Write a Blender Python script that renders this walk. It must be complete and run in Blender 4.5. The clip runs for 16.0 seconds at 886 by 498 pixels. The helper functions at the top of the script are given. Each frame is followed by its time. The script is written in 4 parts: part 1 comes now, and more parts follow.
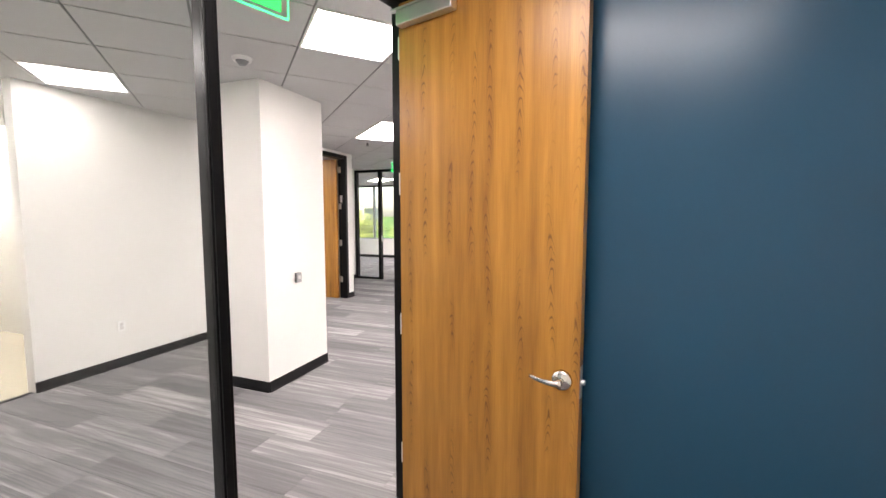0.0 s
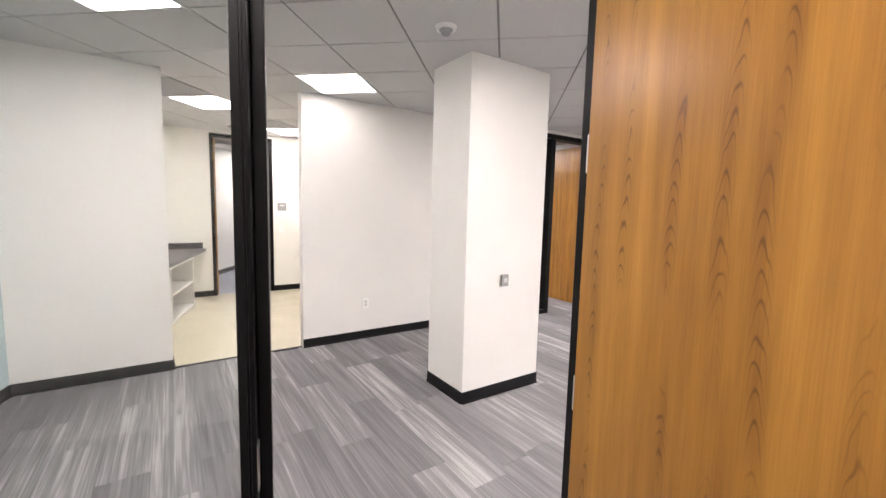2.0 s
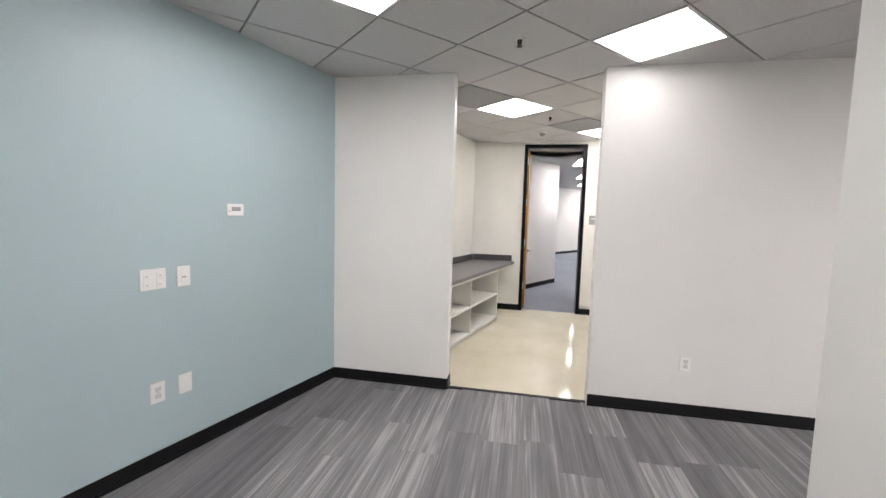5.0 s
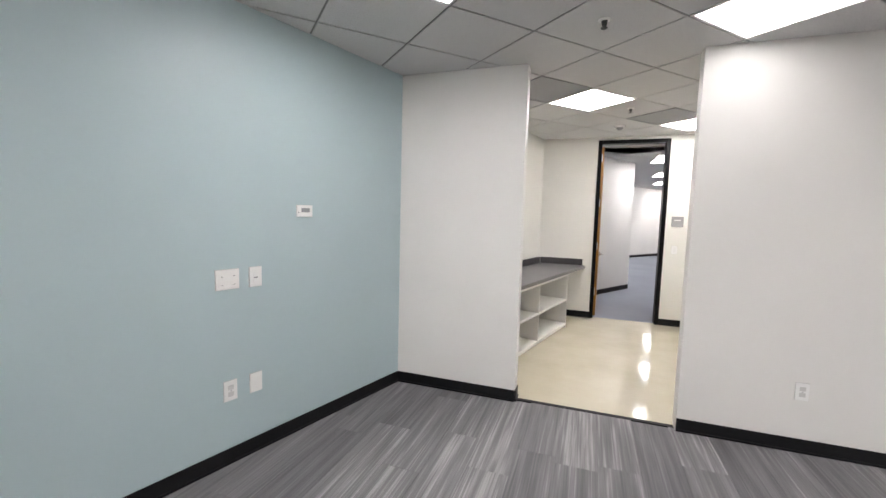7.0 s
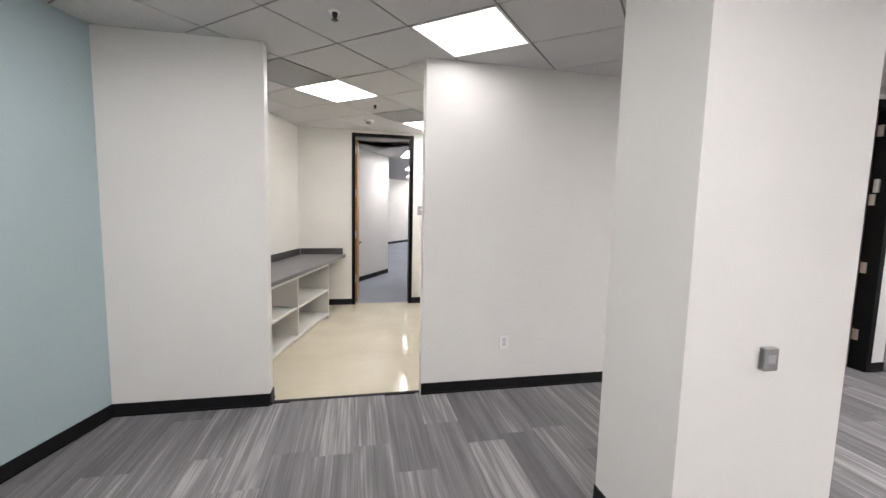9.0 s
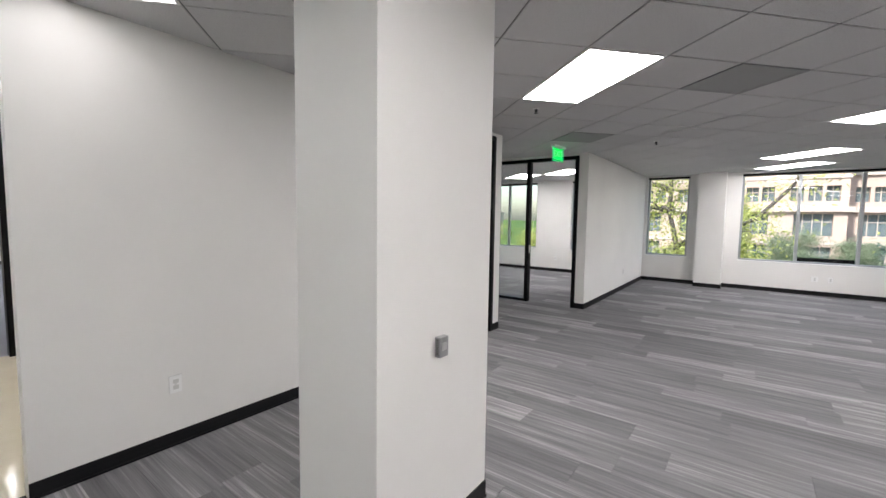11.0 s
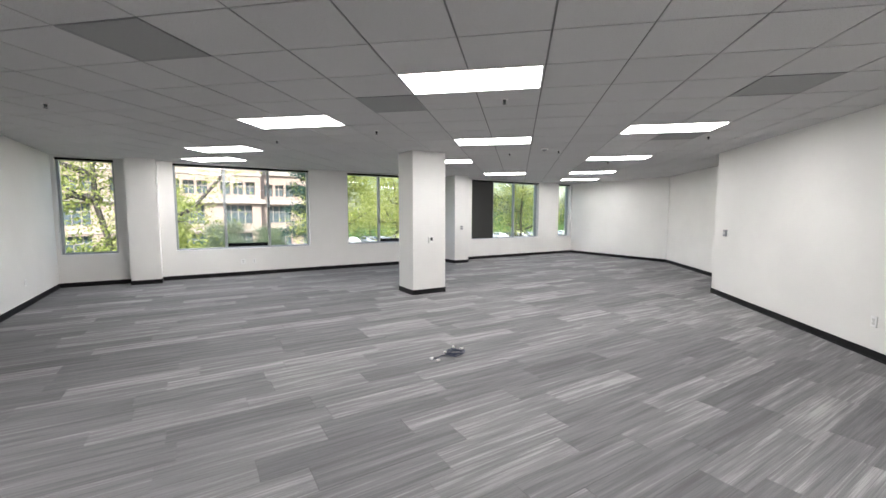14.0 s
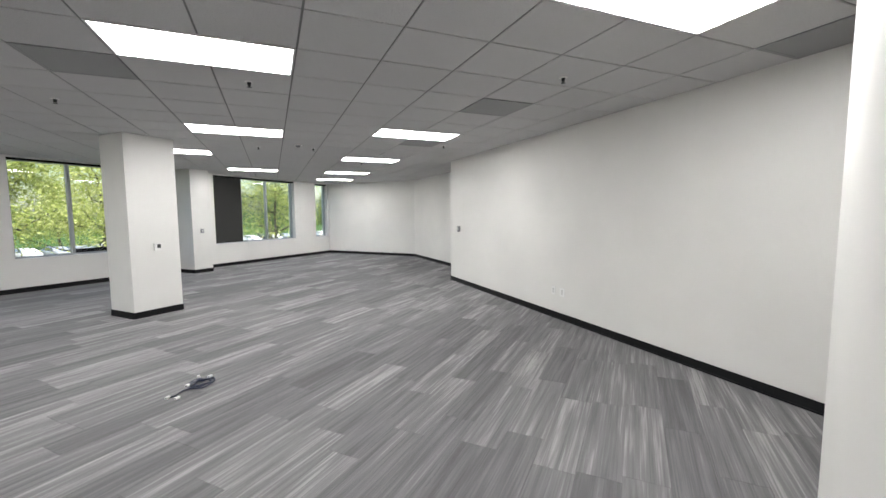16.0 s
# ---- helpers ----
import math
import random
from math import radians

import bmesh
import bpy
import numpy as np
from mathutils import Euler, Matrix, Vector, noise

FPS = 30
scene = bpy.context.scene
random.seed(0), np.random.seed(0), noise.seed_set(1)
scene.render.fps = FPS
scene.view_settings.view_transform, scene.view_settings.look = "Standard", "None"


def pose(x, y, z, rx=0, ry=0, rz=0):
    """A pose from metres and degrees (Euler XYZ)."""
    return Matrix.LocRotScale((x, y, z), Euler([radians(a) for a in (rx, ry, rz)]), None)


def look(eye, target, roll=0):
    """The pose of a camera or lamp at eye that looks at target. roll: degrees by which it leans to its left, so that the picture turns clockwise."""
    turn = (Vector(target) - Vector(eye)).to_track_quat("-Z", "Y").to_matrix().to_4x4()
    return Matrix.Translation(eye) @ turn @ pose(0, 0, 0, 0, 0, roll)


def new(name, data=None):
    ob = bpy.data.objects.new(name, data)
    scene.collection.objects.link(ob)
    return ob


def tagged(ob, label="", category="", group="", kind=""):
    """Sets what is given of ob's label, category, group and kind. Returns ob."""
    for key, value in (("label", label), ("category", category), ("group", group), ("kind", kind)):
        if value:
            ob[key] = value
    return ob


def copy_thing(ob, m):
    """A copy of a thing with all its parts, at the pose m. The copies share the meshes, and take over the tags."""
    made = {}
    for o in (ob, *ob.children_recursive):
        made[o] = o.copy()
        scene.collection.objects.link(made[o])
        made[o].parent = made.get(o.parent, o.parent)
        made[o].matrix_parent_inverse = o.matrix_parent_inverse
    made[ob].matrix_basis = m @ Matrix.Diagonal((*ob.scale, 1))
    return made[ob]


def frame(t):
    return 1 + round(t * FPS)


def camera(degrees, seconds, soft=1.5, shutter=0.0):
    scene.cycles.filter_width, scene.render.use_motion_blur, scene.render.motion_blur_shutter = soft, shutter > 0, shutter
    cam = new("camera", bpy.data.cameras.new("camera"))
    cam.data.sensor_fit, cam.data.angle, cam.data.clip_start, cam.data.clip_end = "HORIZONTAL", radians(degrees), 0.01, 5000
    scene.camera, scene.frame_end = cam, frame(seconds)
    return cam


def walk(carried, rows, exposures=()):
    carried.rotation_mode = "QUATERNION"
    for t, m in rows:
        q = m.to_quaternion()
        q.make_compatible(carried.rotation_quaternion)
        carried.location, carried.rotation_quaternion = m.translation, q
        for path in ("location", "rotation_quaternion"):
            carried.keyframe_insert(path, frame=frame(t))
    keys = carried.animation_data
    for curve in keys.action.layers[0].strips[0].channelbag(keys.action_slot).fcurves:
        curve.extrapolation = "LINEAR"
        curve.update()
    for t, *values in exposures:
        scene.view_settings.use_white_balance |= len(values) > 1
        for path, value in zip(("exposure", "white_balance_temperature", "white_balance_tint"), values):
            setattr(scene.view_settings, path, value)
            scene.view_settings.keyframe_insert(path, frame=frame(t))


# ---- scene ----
cam = camera(94.7, 16.0)
PATH = [
    (0, (0.376, 0.094, 1.561), (-0.318, 1.962, 1.397), -0.0),
    (0.5, (0.43, 0.318, 1.554), (-0.614, 2.015, 1.387), 0.5),
    (1, (0.477, 0.565, 1.554), (-0.838, 2.061, 1.382), 1.0),
    (1.5, (0.376, 0.78, 1.552), (-1.139, 2.072, 1.366), 1.3),
    (2, (0.218, 0.963, 1.555), (-1.439, 2.065, 1.353), 1.4),
    (2.5, (0.085, 1.171, 1.538), (-1.67, 2.112, 1.343), 1.7),
    (3, (-0.059, 1.326, 1.548), (-1.891, 2.105, 1.348), 1.7),
    (3.5, (-0.263, 1.402, 1.547), (-2.169, 1.979, 1.358), 1.8),
    (4, (-0.454, 1.471, 1.556), (-2.422, 1.767, 1.361), 1.7),
    (4.5, (-0.638, 1.562, 1.557), (-2.629, 1.53, 1.37), 1.8),
    (5, (-0.762, 1.527, 1.545), (-2.718, 1.146, 1.37), 1.6),
    (5.2, (-0.807, 1.487, 1.544), (-2.731, 0.967, 1.375), 1.5),
    (7.3, (-0.919, 1.428, 1.541), (-2.796, 0.761, 1.364), 1.5),
    (7.5, (-0.924, 1.437, 1.545), (-2.838, 0.885, 1.36), 1.5),
    (8, (-0.927, 1.488, 1.547), (-2.901, 1.233, 1.351), 1.2),
    (8.2, (-0.927, 1.51, 1.551), (-2.913, 1.381, 1.349), 1.2),
    (10.3, (-1.105, 1.66, 1.555), (-2.666, 2.9, 1.398), 0.9),
    (10.5, (-1.133, 1.672, 1.555), (-2.601, 3.021, 1.402), 0.8),
    (11, (-1.16, 1.764, 1.557), (-2.359, 3.358, 1.405), 0.8),
    (11.5, (-1.152, 1.911, 1.553), (-2.04, 3.697, 1.402), 0.6),
    (12, (-1.149, 2.037, 1.556), (-1.666, 3.962, 1.392), 0.4),
    (12.5, (-1.172, 2.142, 1.553), (-1.281, 4.132, 1.382), 0.2),
    (13, (-1.2, 2.233, 1.547), (-0.893, 4.201, 1.369), 0.1),
    (13.5, (-1.138, 2.321, 1.548), (-0.436, 4.185, 1.367), 0.1),
    (14, (-1.045, 2.37, 1.544), (-0.002, 4.068, 1.37), 0.1),
    (14.5, (-0.981, 2.447, 1.555), (0.362, 3.919, 1.385), 0.1),
    (15, (-0.967, 2.505, 1.545), (0.601, 3.736, 1.378), -0.1),
    (15.5, (-0.942, 2.531, 1.54), (0.773, 3.545, 1.369), -0.2),
    (16, (-0.921, 2.534, 1.53), (0.88, 3.387, 1.356), -0.3),
]
EXPOSURES = [
    (0.0, 2.46, 6900, 19), (1.5, 2.28, 6900, 19), (2.5, 2.22, 6600, 18), (3.5, 2.14, 6450, 17), (4.2, 2.2, 6480, 16), (5.0, 1.86, 6450, 15), (8.2, 1.82, 6450, 15),
    (10.5, 1.58, 6400, 14), (12.5, 1.44, 6350, 12), (14.5, 1.52, 6350, 10), (16.0, 1.40, 6350, 9),
]
walk(cam, [(t, look(eye, target, roll)) for t, eye, target, roll in PATH], EXPOSURES)

# ---- world, sun, exposure ----
world = bpy.data.worlds.new("world")
scene.world = world
world.use_nodes = True
wnt = world.node_tree
sky = wnt.nodes.new("ShaderNodeTexSky")
sky.sky_type = 'NISHITA'
sky.sun_disc = False
sky.sun_elevation = radians(52)
sky.sun_rotation = radians(200)
sky.air_density = 1.2
sky.dust_density = 2.5
wnt.nodes["Background"].inputs["Strength"].default_value = 0.15
wnt.links.new(sky.outputs[0], wnt.nodes["Background"].inputs["Color"])
sun = new("sun", bpy.data.lights.new("sun", 'SUN'))
sun.data.energy = 4.2
sun.data.angle = radians(3)
sun.data.color = (1.0, 0.95, 0.87)
sun.matrix_world = look((-12, -30, 42), (0, 12, 0))
PANEL = 7.5   # radiance of the ceiling light diffusers

# ---- materials ----
def mat(name, color, rough=0.6, metal=0.0, spec=0.5):
    m = bpy.data.materials.new(name)
    m.use_nodes = True
    b = m.node_tree.nodes["Principled BSDF"]
    b.inputs["Base Color"].default_value = (*color, 1)
    b.inputs["Roughness"].default_value = rough
    b.inputs["Metallic"].default_value = metal
    b.inputs["Specular IOR Level"].default_value = spec
    return m


def nd(m, kind, **kw):
    n = m.node_tree.nodes.new(kind)
    for k, v in kw.items():
        n.inputs[k].default_value = v
    return n


def ln(m, a, b):
    m.node_tree.links.new(a, b)


def ramp(m, stops):
    n = m.node_tree.nodes.new("ShaderNodeValToRGB")
    e = n.color_ramp.elements
    while len(e) < len(stops):
        e.new(0.5)
    for el, (p, c) in zip(e, stops):
        el.position = p
        el.color = (*c, 1)
    return n


def painted(name, color, rough=0.55, vary=0.05, bump=0.05, scale=260.0, spec=0.4):
    """Wall paint: faint large blotches and roller stipple."""
    m = mat(name, color, rough, 0, spec)
    b = m.node_tree.nodes["Principled BSDF"]
    g = nd(m, "ShaderNodeNewGeometry")
    n1 = nd(m, "ShaderNodeTexNoise", Scale=0.9, Detail=3.0)
    ln(m, g.outputs["Position"], n1.inputs["Vector"])
    lo = tuple(c * (1 - vary) for c in color)
    hi = tuple(min(1, c * (1 + vary * 0.5)) for c in color)
    r = ramp(m, [(0.3, lo), (0.7, hi)])
    ln(m, n1.outputs[0], r.inputs[0])
    ln(m, r.outputs[0], b.inputs["Base Color"])
    n2 = nd(m, "ShaderNodeTexNoise", Scale=scale, Detail=2.0)
    ln(m, g.outputs["Position"], n2.inputs["Vector"])
    bp = nd(m, "ShaderNodeBump", Strength=bump, Distance=0.002)
    ln(m, n2.outputs[0], bp.inputs["Height"])
    ln(m, bp.outputs[0], b.inputs["Normal"])
    return m


WHITE = painted("wall_paint_white", (0.80, 0.785, 0.755))
KWHITE = painted("wall_paint_cream", (0.80, 0.79, 0.74))
BLUE = painted("wall_paint_pale_blue", (0.43, 0.535, 0.555), 0.42, 0.04)
NAVY = painted("wall_paint_navy", (0.011, 0.056, 0.100), 0.30, 0.08, 0.09, 140.0, 0.36)
BASE = mat("rubber_base", (0.010, 0.010, 0.011), 0.55, 0, 0.2)
BLACK = mat("black_aluminium", (0.004, 0.004, 0.0045), 0.36, 0.0, 0.14)
CHROME = mat("satin_chrome", (0.62, 0.60, 0.57), 0.18, 1.0)
STEEL = mat("brushed_steel", (0.62, 0.62, 0.61), 0.38, 0.9)
PLASTIC = mat("white_plastic", (0.82, 0.81, 0.79), 0.35)
GREYP = mat("grey_plastic", (0.30, 0.30, 0.31), 0.45)
DARKP = mat("dark_plastic", (0.03, 0.03, 0.03), 0.4)
ALU = mat("anodised_aluminium", (0.36, 0.38, 0.39), 0.4, 0.6)
MELAMINE = painted("white_melamine", (0.74, 0.73, 0.69), 0.4, 0.02, 0.0)
# receptacle faces, and the painted shadow rim of the wall plates
SOCKET_AND_SHADE = mat("socket_and_rim_shade", (0.62, 0.61, 0.59), 0.4)
PLATEW = mat("plate_white", (0.86, 0.855, 0.84), 0.35)
CABLE = mat("navy_cable", (0.012, 0.018, 0.05), 0.45)


def ceiling_tile():
    m = mat("ceiling_tile", (0.57, 0.56, 0.55), 0.9, 0, 0.1)
    b = m.node_tree.nodes["Principled BSDF"]
    g = nd(m, "ShaderNodeNewGeometry")
    n = nd(m, "ShaderNodeTexNoise", Scale=140.0, Detail=3.0)
    ln(m, g.outputs["Position"], n.inputs["Vector"])
    r = ramp(m, [(0.33, (0.49, 0.485, 0.48)), (0.5, (0.635, 0.63, 0.625))])
    ln(m, n.outputs[0], r.inputs[0])
    mx = nd(m, "ShaderNodeMix")
    mx.data_type = 'RGBA'
    mx.blend_type = 'MULTIPLY'
    mx.inputs[0].default_value = 1.0
    isl = ramp(m, [(0.0, (0.95, 0.95, 0.95)), (1.0, (1, 1, 1))])
    ln(m, g.outputs["Random Per Island"], isl.inputs[0])
    ln(m, r.outputs[0], mx.inputs[6])
    ln(m, isl.outputs[0], mx.inputs[7])
    ln(m, mx.outputs[2], b.inputs["Base Color"])
    bp = nd(m, "ShaderNodeBump", Strength=0.25, Distance=0.003)
    ln(m, n.outputs[0], bp.inputs["Height"])
    ln(m, bp.outputs[0], b.inputs["Normal"])
    return m


TILE = ceiling_tile()
# white grid bars coloured dark grey to stand for shadow in the tile reveals
TBAR_SHADE = mat("ceiling_grid_shade", (0.19, 0.19, 0.187), 0.6)
VENT = mat("perforated_vent", (0.30, 0.30, 0.30), 0.55)


def carpet(name, per_object):
    """Striated grey carpet planks: a tone for each plank and fine streaks along it."""
    m = mat(name, (0.2, 0.2, 0.2), 0.95, 0, 0.08)
    b = m.node_tree.nodes["Principled BSDF"]
    g = nd(m, "ShaderNodeNewGeometry")
    rnd = nd(m, "ShaderNodeObjectInfo").outputs["Random"] if per_object else g.outputs["Random Per Island"]
    w = nd(m, "ShaderNodeMath")
    w.operation = 'MULTIPLY'
    w.inputs[1].default_value = 57.0
    ln(m, rnd, w.inputs[0])

    def streak(sx, sy, detail):
        mp = nd(m, "ShaderNodeMapping", Scale=(sx, sy, 1.0))
        ln(m, g.outputs["Position"], mp.inputs["Vector"])
        n = nd(m, "ShaderNodeTexNoise", Scale=1.0, Detail=detail, Roughness=0.6)
        n.noise_dimensions = '4D'
        ln(m, mp.outputs[0], n.inputs["Vector"])
        ln(m, w.outputs[0], n.inputs["W"])
        return n.outputs[0]

    fine = streak(1.3, 120.0, 2.0)
    broad = streak(1.1, 21.0, 2.0)
    s1 = nd(m, "ShaderNodeMath")
    s1.operation = 'MULTIPLY_ADD'
    s1.inputs[1].default_value = 0.48
    ln(m, fine, s1.inputs[0])
    s2 = nd(m, "ShaderNodeMath")
    s2.operation = 'MULTIPLY'
    s2.inputs[1].default_value = 0.62
    ln(m, broad, s2.inputs[0])
    ln(m, s2.outputs[0], s1.inputs[2])
    s3 = nd(m, "ShaderNodeMath")
    s3.operation = 'MULTIPLY_ADD'
    s3.inputs[1].default_value = 0.22
    ln(m, rnd, s3.inputs[0])
    ln(m, s1.outputs[0], s3.inputs[2])
    r = ramp(m, [(0.36, (0.122, 0.118, 0.120)), (0.58, (0.175, 0.171, 0.174)), (0.74, (0.240, 0.235, 0.237)), (0.86, (0.39, 0.377, 0.373))])
    ln(m, s3.outputs[0], r.inputs[0])
    n = nd(m, "ShaderNodeTexNoise", Scale=420.0, Detail=2.0)
    ln(m, g.outputs["Position"], n.inputs["Vector"])
    tone = ramp(m, [(0.3, (0.8, 0.8, 0.8)), (0.7, (1.1, 1.1, 1.1))])
    ln(m, n.outputs[0], tone.inputs[0])
    mx = nd(m, "ShaderNodeMix")
    mx.data_type = 'RGBA'
    mx.blend_type = 'MULTIPLY'
    mx.inputs[0].default_value = 1.0
    ln(m, r.outputs[0], mx.inputs[6])
    ln(m, tone.outputs[0], mx.inputs[7])
    ln(m, mx.outputs[2], b.inputs["Base Color"])
    bp = nd(m, "ShaderNodeBump", Strength=0.5, Distance=0.003)
    ln(m, n.outputs[0], bp.inputs["Height"])
    ln(m, bp.outputs[0], b.inputs["Normal"])
    return m


CARPET = carpet("carpet_plank", True)
CARPET_FAR = carpet("carpet_plank_joined", False)


def wood():
    """Honey-stained veneer: soft upright bands, fine pores and sparse arched figure."""
    m = mat("honey_veneer", (0.4, 0.2, 0.06), 0.33, 0, 0.45)
    b = m.node_tree.nodes["Principled BSDF"]
    tc = nd(m, "ShaderNodeTexCoord")

    def grain(sx, sz, detail=2.0, dist=0.0):
        mp = nd(m, "ShaderNodeMapping", Scale=(sx, sx, sz))
        ln(m, tc.outputs["Object"], mp.inputs["Vector"])
        n = nd(m, "ShaderNodeTexNoise", Scale=1.0, Detail=detail, Distortion=dist)
        ln(m, mp.outputs[0], n.inputs["Vector"])
        return n.outputs[0]

    def op(kind, a, b2, c=None):
        n = nd(m, "ShaderNodeMath")
        n.operation = kind
        for k, v in enumerate((a, b2, c)):
            if v is None:
                continue
            if isinstance(v, (int, float)):
                n.inputs[k].default_value = v
            else:
                ln(m, v, n.inputs[k])
        return n.outputs[0]

    sep = nd(m, "ShaderNodeSeparateXYZ")
    ln(m, tc.outputs["Object"], sep.inputs[0])
    band = grain(15.0, 0.35, 3.0)
    pores = grain(260.0, 6.0, 2.0)
    blotch = grain(26.0, 2.6, 2.0)
    # rows of small nested arches, each row along its own flat-sawn heart line
    wx = op('ADD', sep.outputs[0], op('MULTIPLY', op('SUBTRACT', grain(2.0, 1.6, 1.0), 0.5), 0.09))
    row = op('FLOOR', op('DIVIDE', wx, 0.118), 0.0)
    wn = nd(m, "ShaderNodeTexWhiteNoise")
    wn.noise_dimensions = '1D'
    ln(m, row, wn.inputs["W"])
    dx = op('SUBTRACT', wx, op('MULTIPLY', op('ADD', row, op('MULTIPLY_ADD', wn.outputs[0], 0.4, 0.3)), 0.118))
    height = op('ADD', sep.outputs[2], op('MULTIPLY', op('MULTIPLY', dx, dx), 230.0))
    height = op('ADD', height, op('MULTIPLY', grain(18.0, 5.0, 2.0), 0.24))
    rings = op('SINE', op('MULTIPLY', op('ADD', height, wn.outputs[0]), 112.0), 0.0)
    near = op('MAXIMUM', op('SUBTRACT', 1.0, op('DIVIDE', op('ABSOLUTE', dx, 0.0), 0.024)), 0.0)
    patch = op('MINIMUM', op('MULTIPLY', op('MAXIMUM', op('SUBTRACT', grain(9.0, 1.7, 1.0), 0.46), 0.0), 9.0), 1.0)
    tone = op('MULTIPLY_ADD', pores, 0.22, op('MULTIPLY', band, 0.5))
    tone = op('ADD', tone, op('MULTIPLY', blotch, 0.31))
    tone = op('SUBTRACT', tone, op('MULTIPLY', op('MULTIPLY', near, patch), 0.09))
    r = ramp(m, [(0.34, (0.24, 0.102, 0.020)), (0.52, (0.355, 0.160, 0.029)), (0.68, (0.46, 0.222, 0.042)), (0.82, (0.53, 0.275, 0.062))])
    ln(m, tone, r.inputs[0])
    fig = op('MULTIPLY', op('POWER', op('MAXIMUM', rings, 0.0), 5.0), op('MULTIPLY', near, patch))
    fig = op('MINIMUM', op('MULTIPLY', fig, op('MULTIPLY_ADD', pores, 1.4, 0.25)), 0.72)
    mx = nd(m, "ShaderNodeMix")
    mx.data_type = 'RGBA'
    ln(m, fig, mx.inputs[0])
    ln(m, r.outputs[0], mx.inputs[6])
    mx.inputs[7].default_value = (0.10, 0.042, 0.012, 1)
    ln(m, mx.outputs[2], b.inputs["Base Color"])
    bp = nd(m, "ShaderNodeBump", Strength=0.05, Distance=0.001)
    ln(m, pores, bp.inputs["Height"])
    ln(m, bp.outputs[0], b.inputs["Normal"])
    return m


WOOD = wood()


def vinyl():
    m = mat("polished_vinyl", (0.55, 0.50, 0.38), 0.085, 0, 0.5)
    b = m.node_tree.nodes["Principled BSDF"]
    g = nd(m, "ShaderNodeNewGeometry")
    n = nd(m, "ShaderNodeTexNoise", Scale=2.2, Detail=6.0)
    ln(m, g.outputs["Position"], n.inputs["Vector"])
    r = ramp(m, [(0.3, (0.58, 0.53, 0.40)), (0.7, (0.66, 0.61, 0.48))])
    ln(m, n.outputs[0], r.inputs[0])
    ln(m, r.outputs[0], b.inputs["Base Color"])
    n2 = nd(m, "ShaderNodeTexNoise", Scale=5.0, Detail=2.0)
    ln(m, g.outputs["Position"], n2.inputs["Vector"])
    bp = nd(m, "ShaderNodeBump", Strength=0.12, Distance=0.01)
    ln(m, n2.outputs[0], bp.inputs["Height"])
    ln(m, bp.outputs[0], b.inputs["Normal"])
    return m


VINYL = vinyl()
COUNTER = painted("grey_laminate", (0.17, 0.165, 0.165), 0.4, 0.12, 0.0)


def glass(name, tint=(1, 1, 1), refl=0.06):
    m = bpy.data.materials.new(name)
    m.use_nodes = True
    t = m.node_tree
    t.nodes.clear()
    out = t.nodes.new("ShaderNodeOutputMaterial")
    tr = t.nodes.new("ShaderNodeBsdfTransparent")
    tr.inputs[0].default_value = (*tint, 1)
    gl = t.nodes.new("ShaderNodeBsdfGlossy")
    gl.inputs["Roughness"].default_value = 0.01
    mx = t.nodes.new("ShaderNodeMixShader")
    lw = t.nodes.new("ShaderNodeLayerWeight")
    lw.inputs[0].default_value = 0.5
    pw = t.nodes.new("ShaderNodeMath")
    pw.operation = 'POWER'
    pw.inputs[1].default_value = 4.0
    t.links.new(lw.outputs["Facing"], pw.inputs[0])
    ma = t.nodes.new("ShaderNodeMath")
    ma.operation = 'MULTIPLY_ADD'
    ma.inputs[1].default_value = 0.45
    ma.inputs[2].default_value = refl * 0.5
    t.links.new(pw.outputs[0], ma.inputs[0])
    t.links.new(ma.outputs[0], mx.inputs[0])
    t.links.new(tr.outputs[0], mx.inputs[1])
    t.links.new(gl.outputs[0], mx.inputs[2])
    t.links.new(mx.outputs[0], out.inputs[0])
    return m


GLASS = glass("clear_glass", (0.97, 0.985, 0.98))
WGLASS = glass("window_glass", (0.93, 0.96, 0.955))


def emitter(name, color, strength):
    m = bpy.data.materials.new(name)
    m.use_nodes = True
    t = m.node_tree
    t.nodes.clear()
    out = t.nodes.new("ShaderNodeOutputMaterial")
    e = t.nodes.new("ShaderNodeEmission")
    e.inputs[0].default_value = (*color, 1)
    e.inputs[1].default_value = strength
    t.links.new(e.outputs[0], out.inputs[0])
    return m


DIFFUSER = emitter("lit_diffuser", (1.0, 0.98, 0.965), PANEL)
EXITGREEN = emitter("exit_green", (0.0, 0.62, 0.07), 0.8)
EXITEDGE = emitter("exit_edge", (0.02, 0.8, 0.22), 0.7)
SHADE = mat("dark_shade_cloth", (0.035, 0.035, 0.033), 0.8)
BARK = painted("bark", (0.085, 0.075, 0.068), 0.9, 0.35, 0.6, 30.0, 0.1)
STUCCO = painted("pale_pink_stucco", (0.40, 0.305, 0.262), 0.85, 0.08, 0.2, 20.0, 0.2)
STUCCO2 = painted("pale_stucco", (0.44, 0.375, 0.335), 0.85, 0.08, 0.2, 20.0, 0.2)
FARGLASS = mat("far_window_glass", (0.09, 0.115, 0.13), 0.12)
ASPHALT = painted("asphalt", (0.06, 0.06, 0.06), 0.9, 0.25, 0.3, 40.0, 0.2)
GRASS = painted("grass", (0.06, 0.11, 0.025), 0.95, 0.4, 0.5, 20.0, 0.1)
KERB = painted("kerb_concrete", (0.40, 0.39, 0.36), 0.85, 0.15, 0.2, 30.0, 0.2)


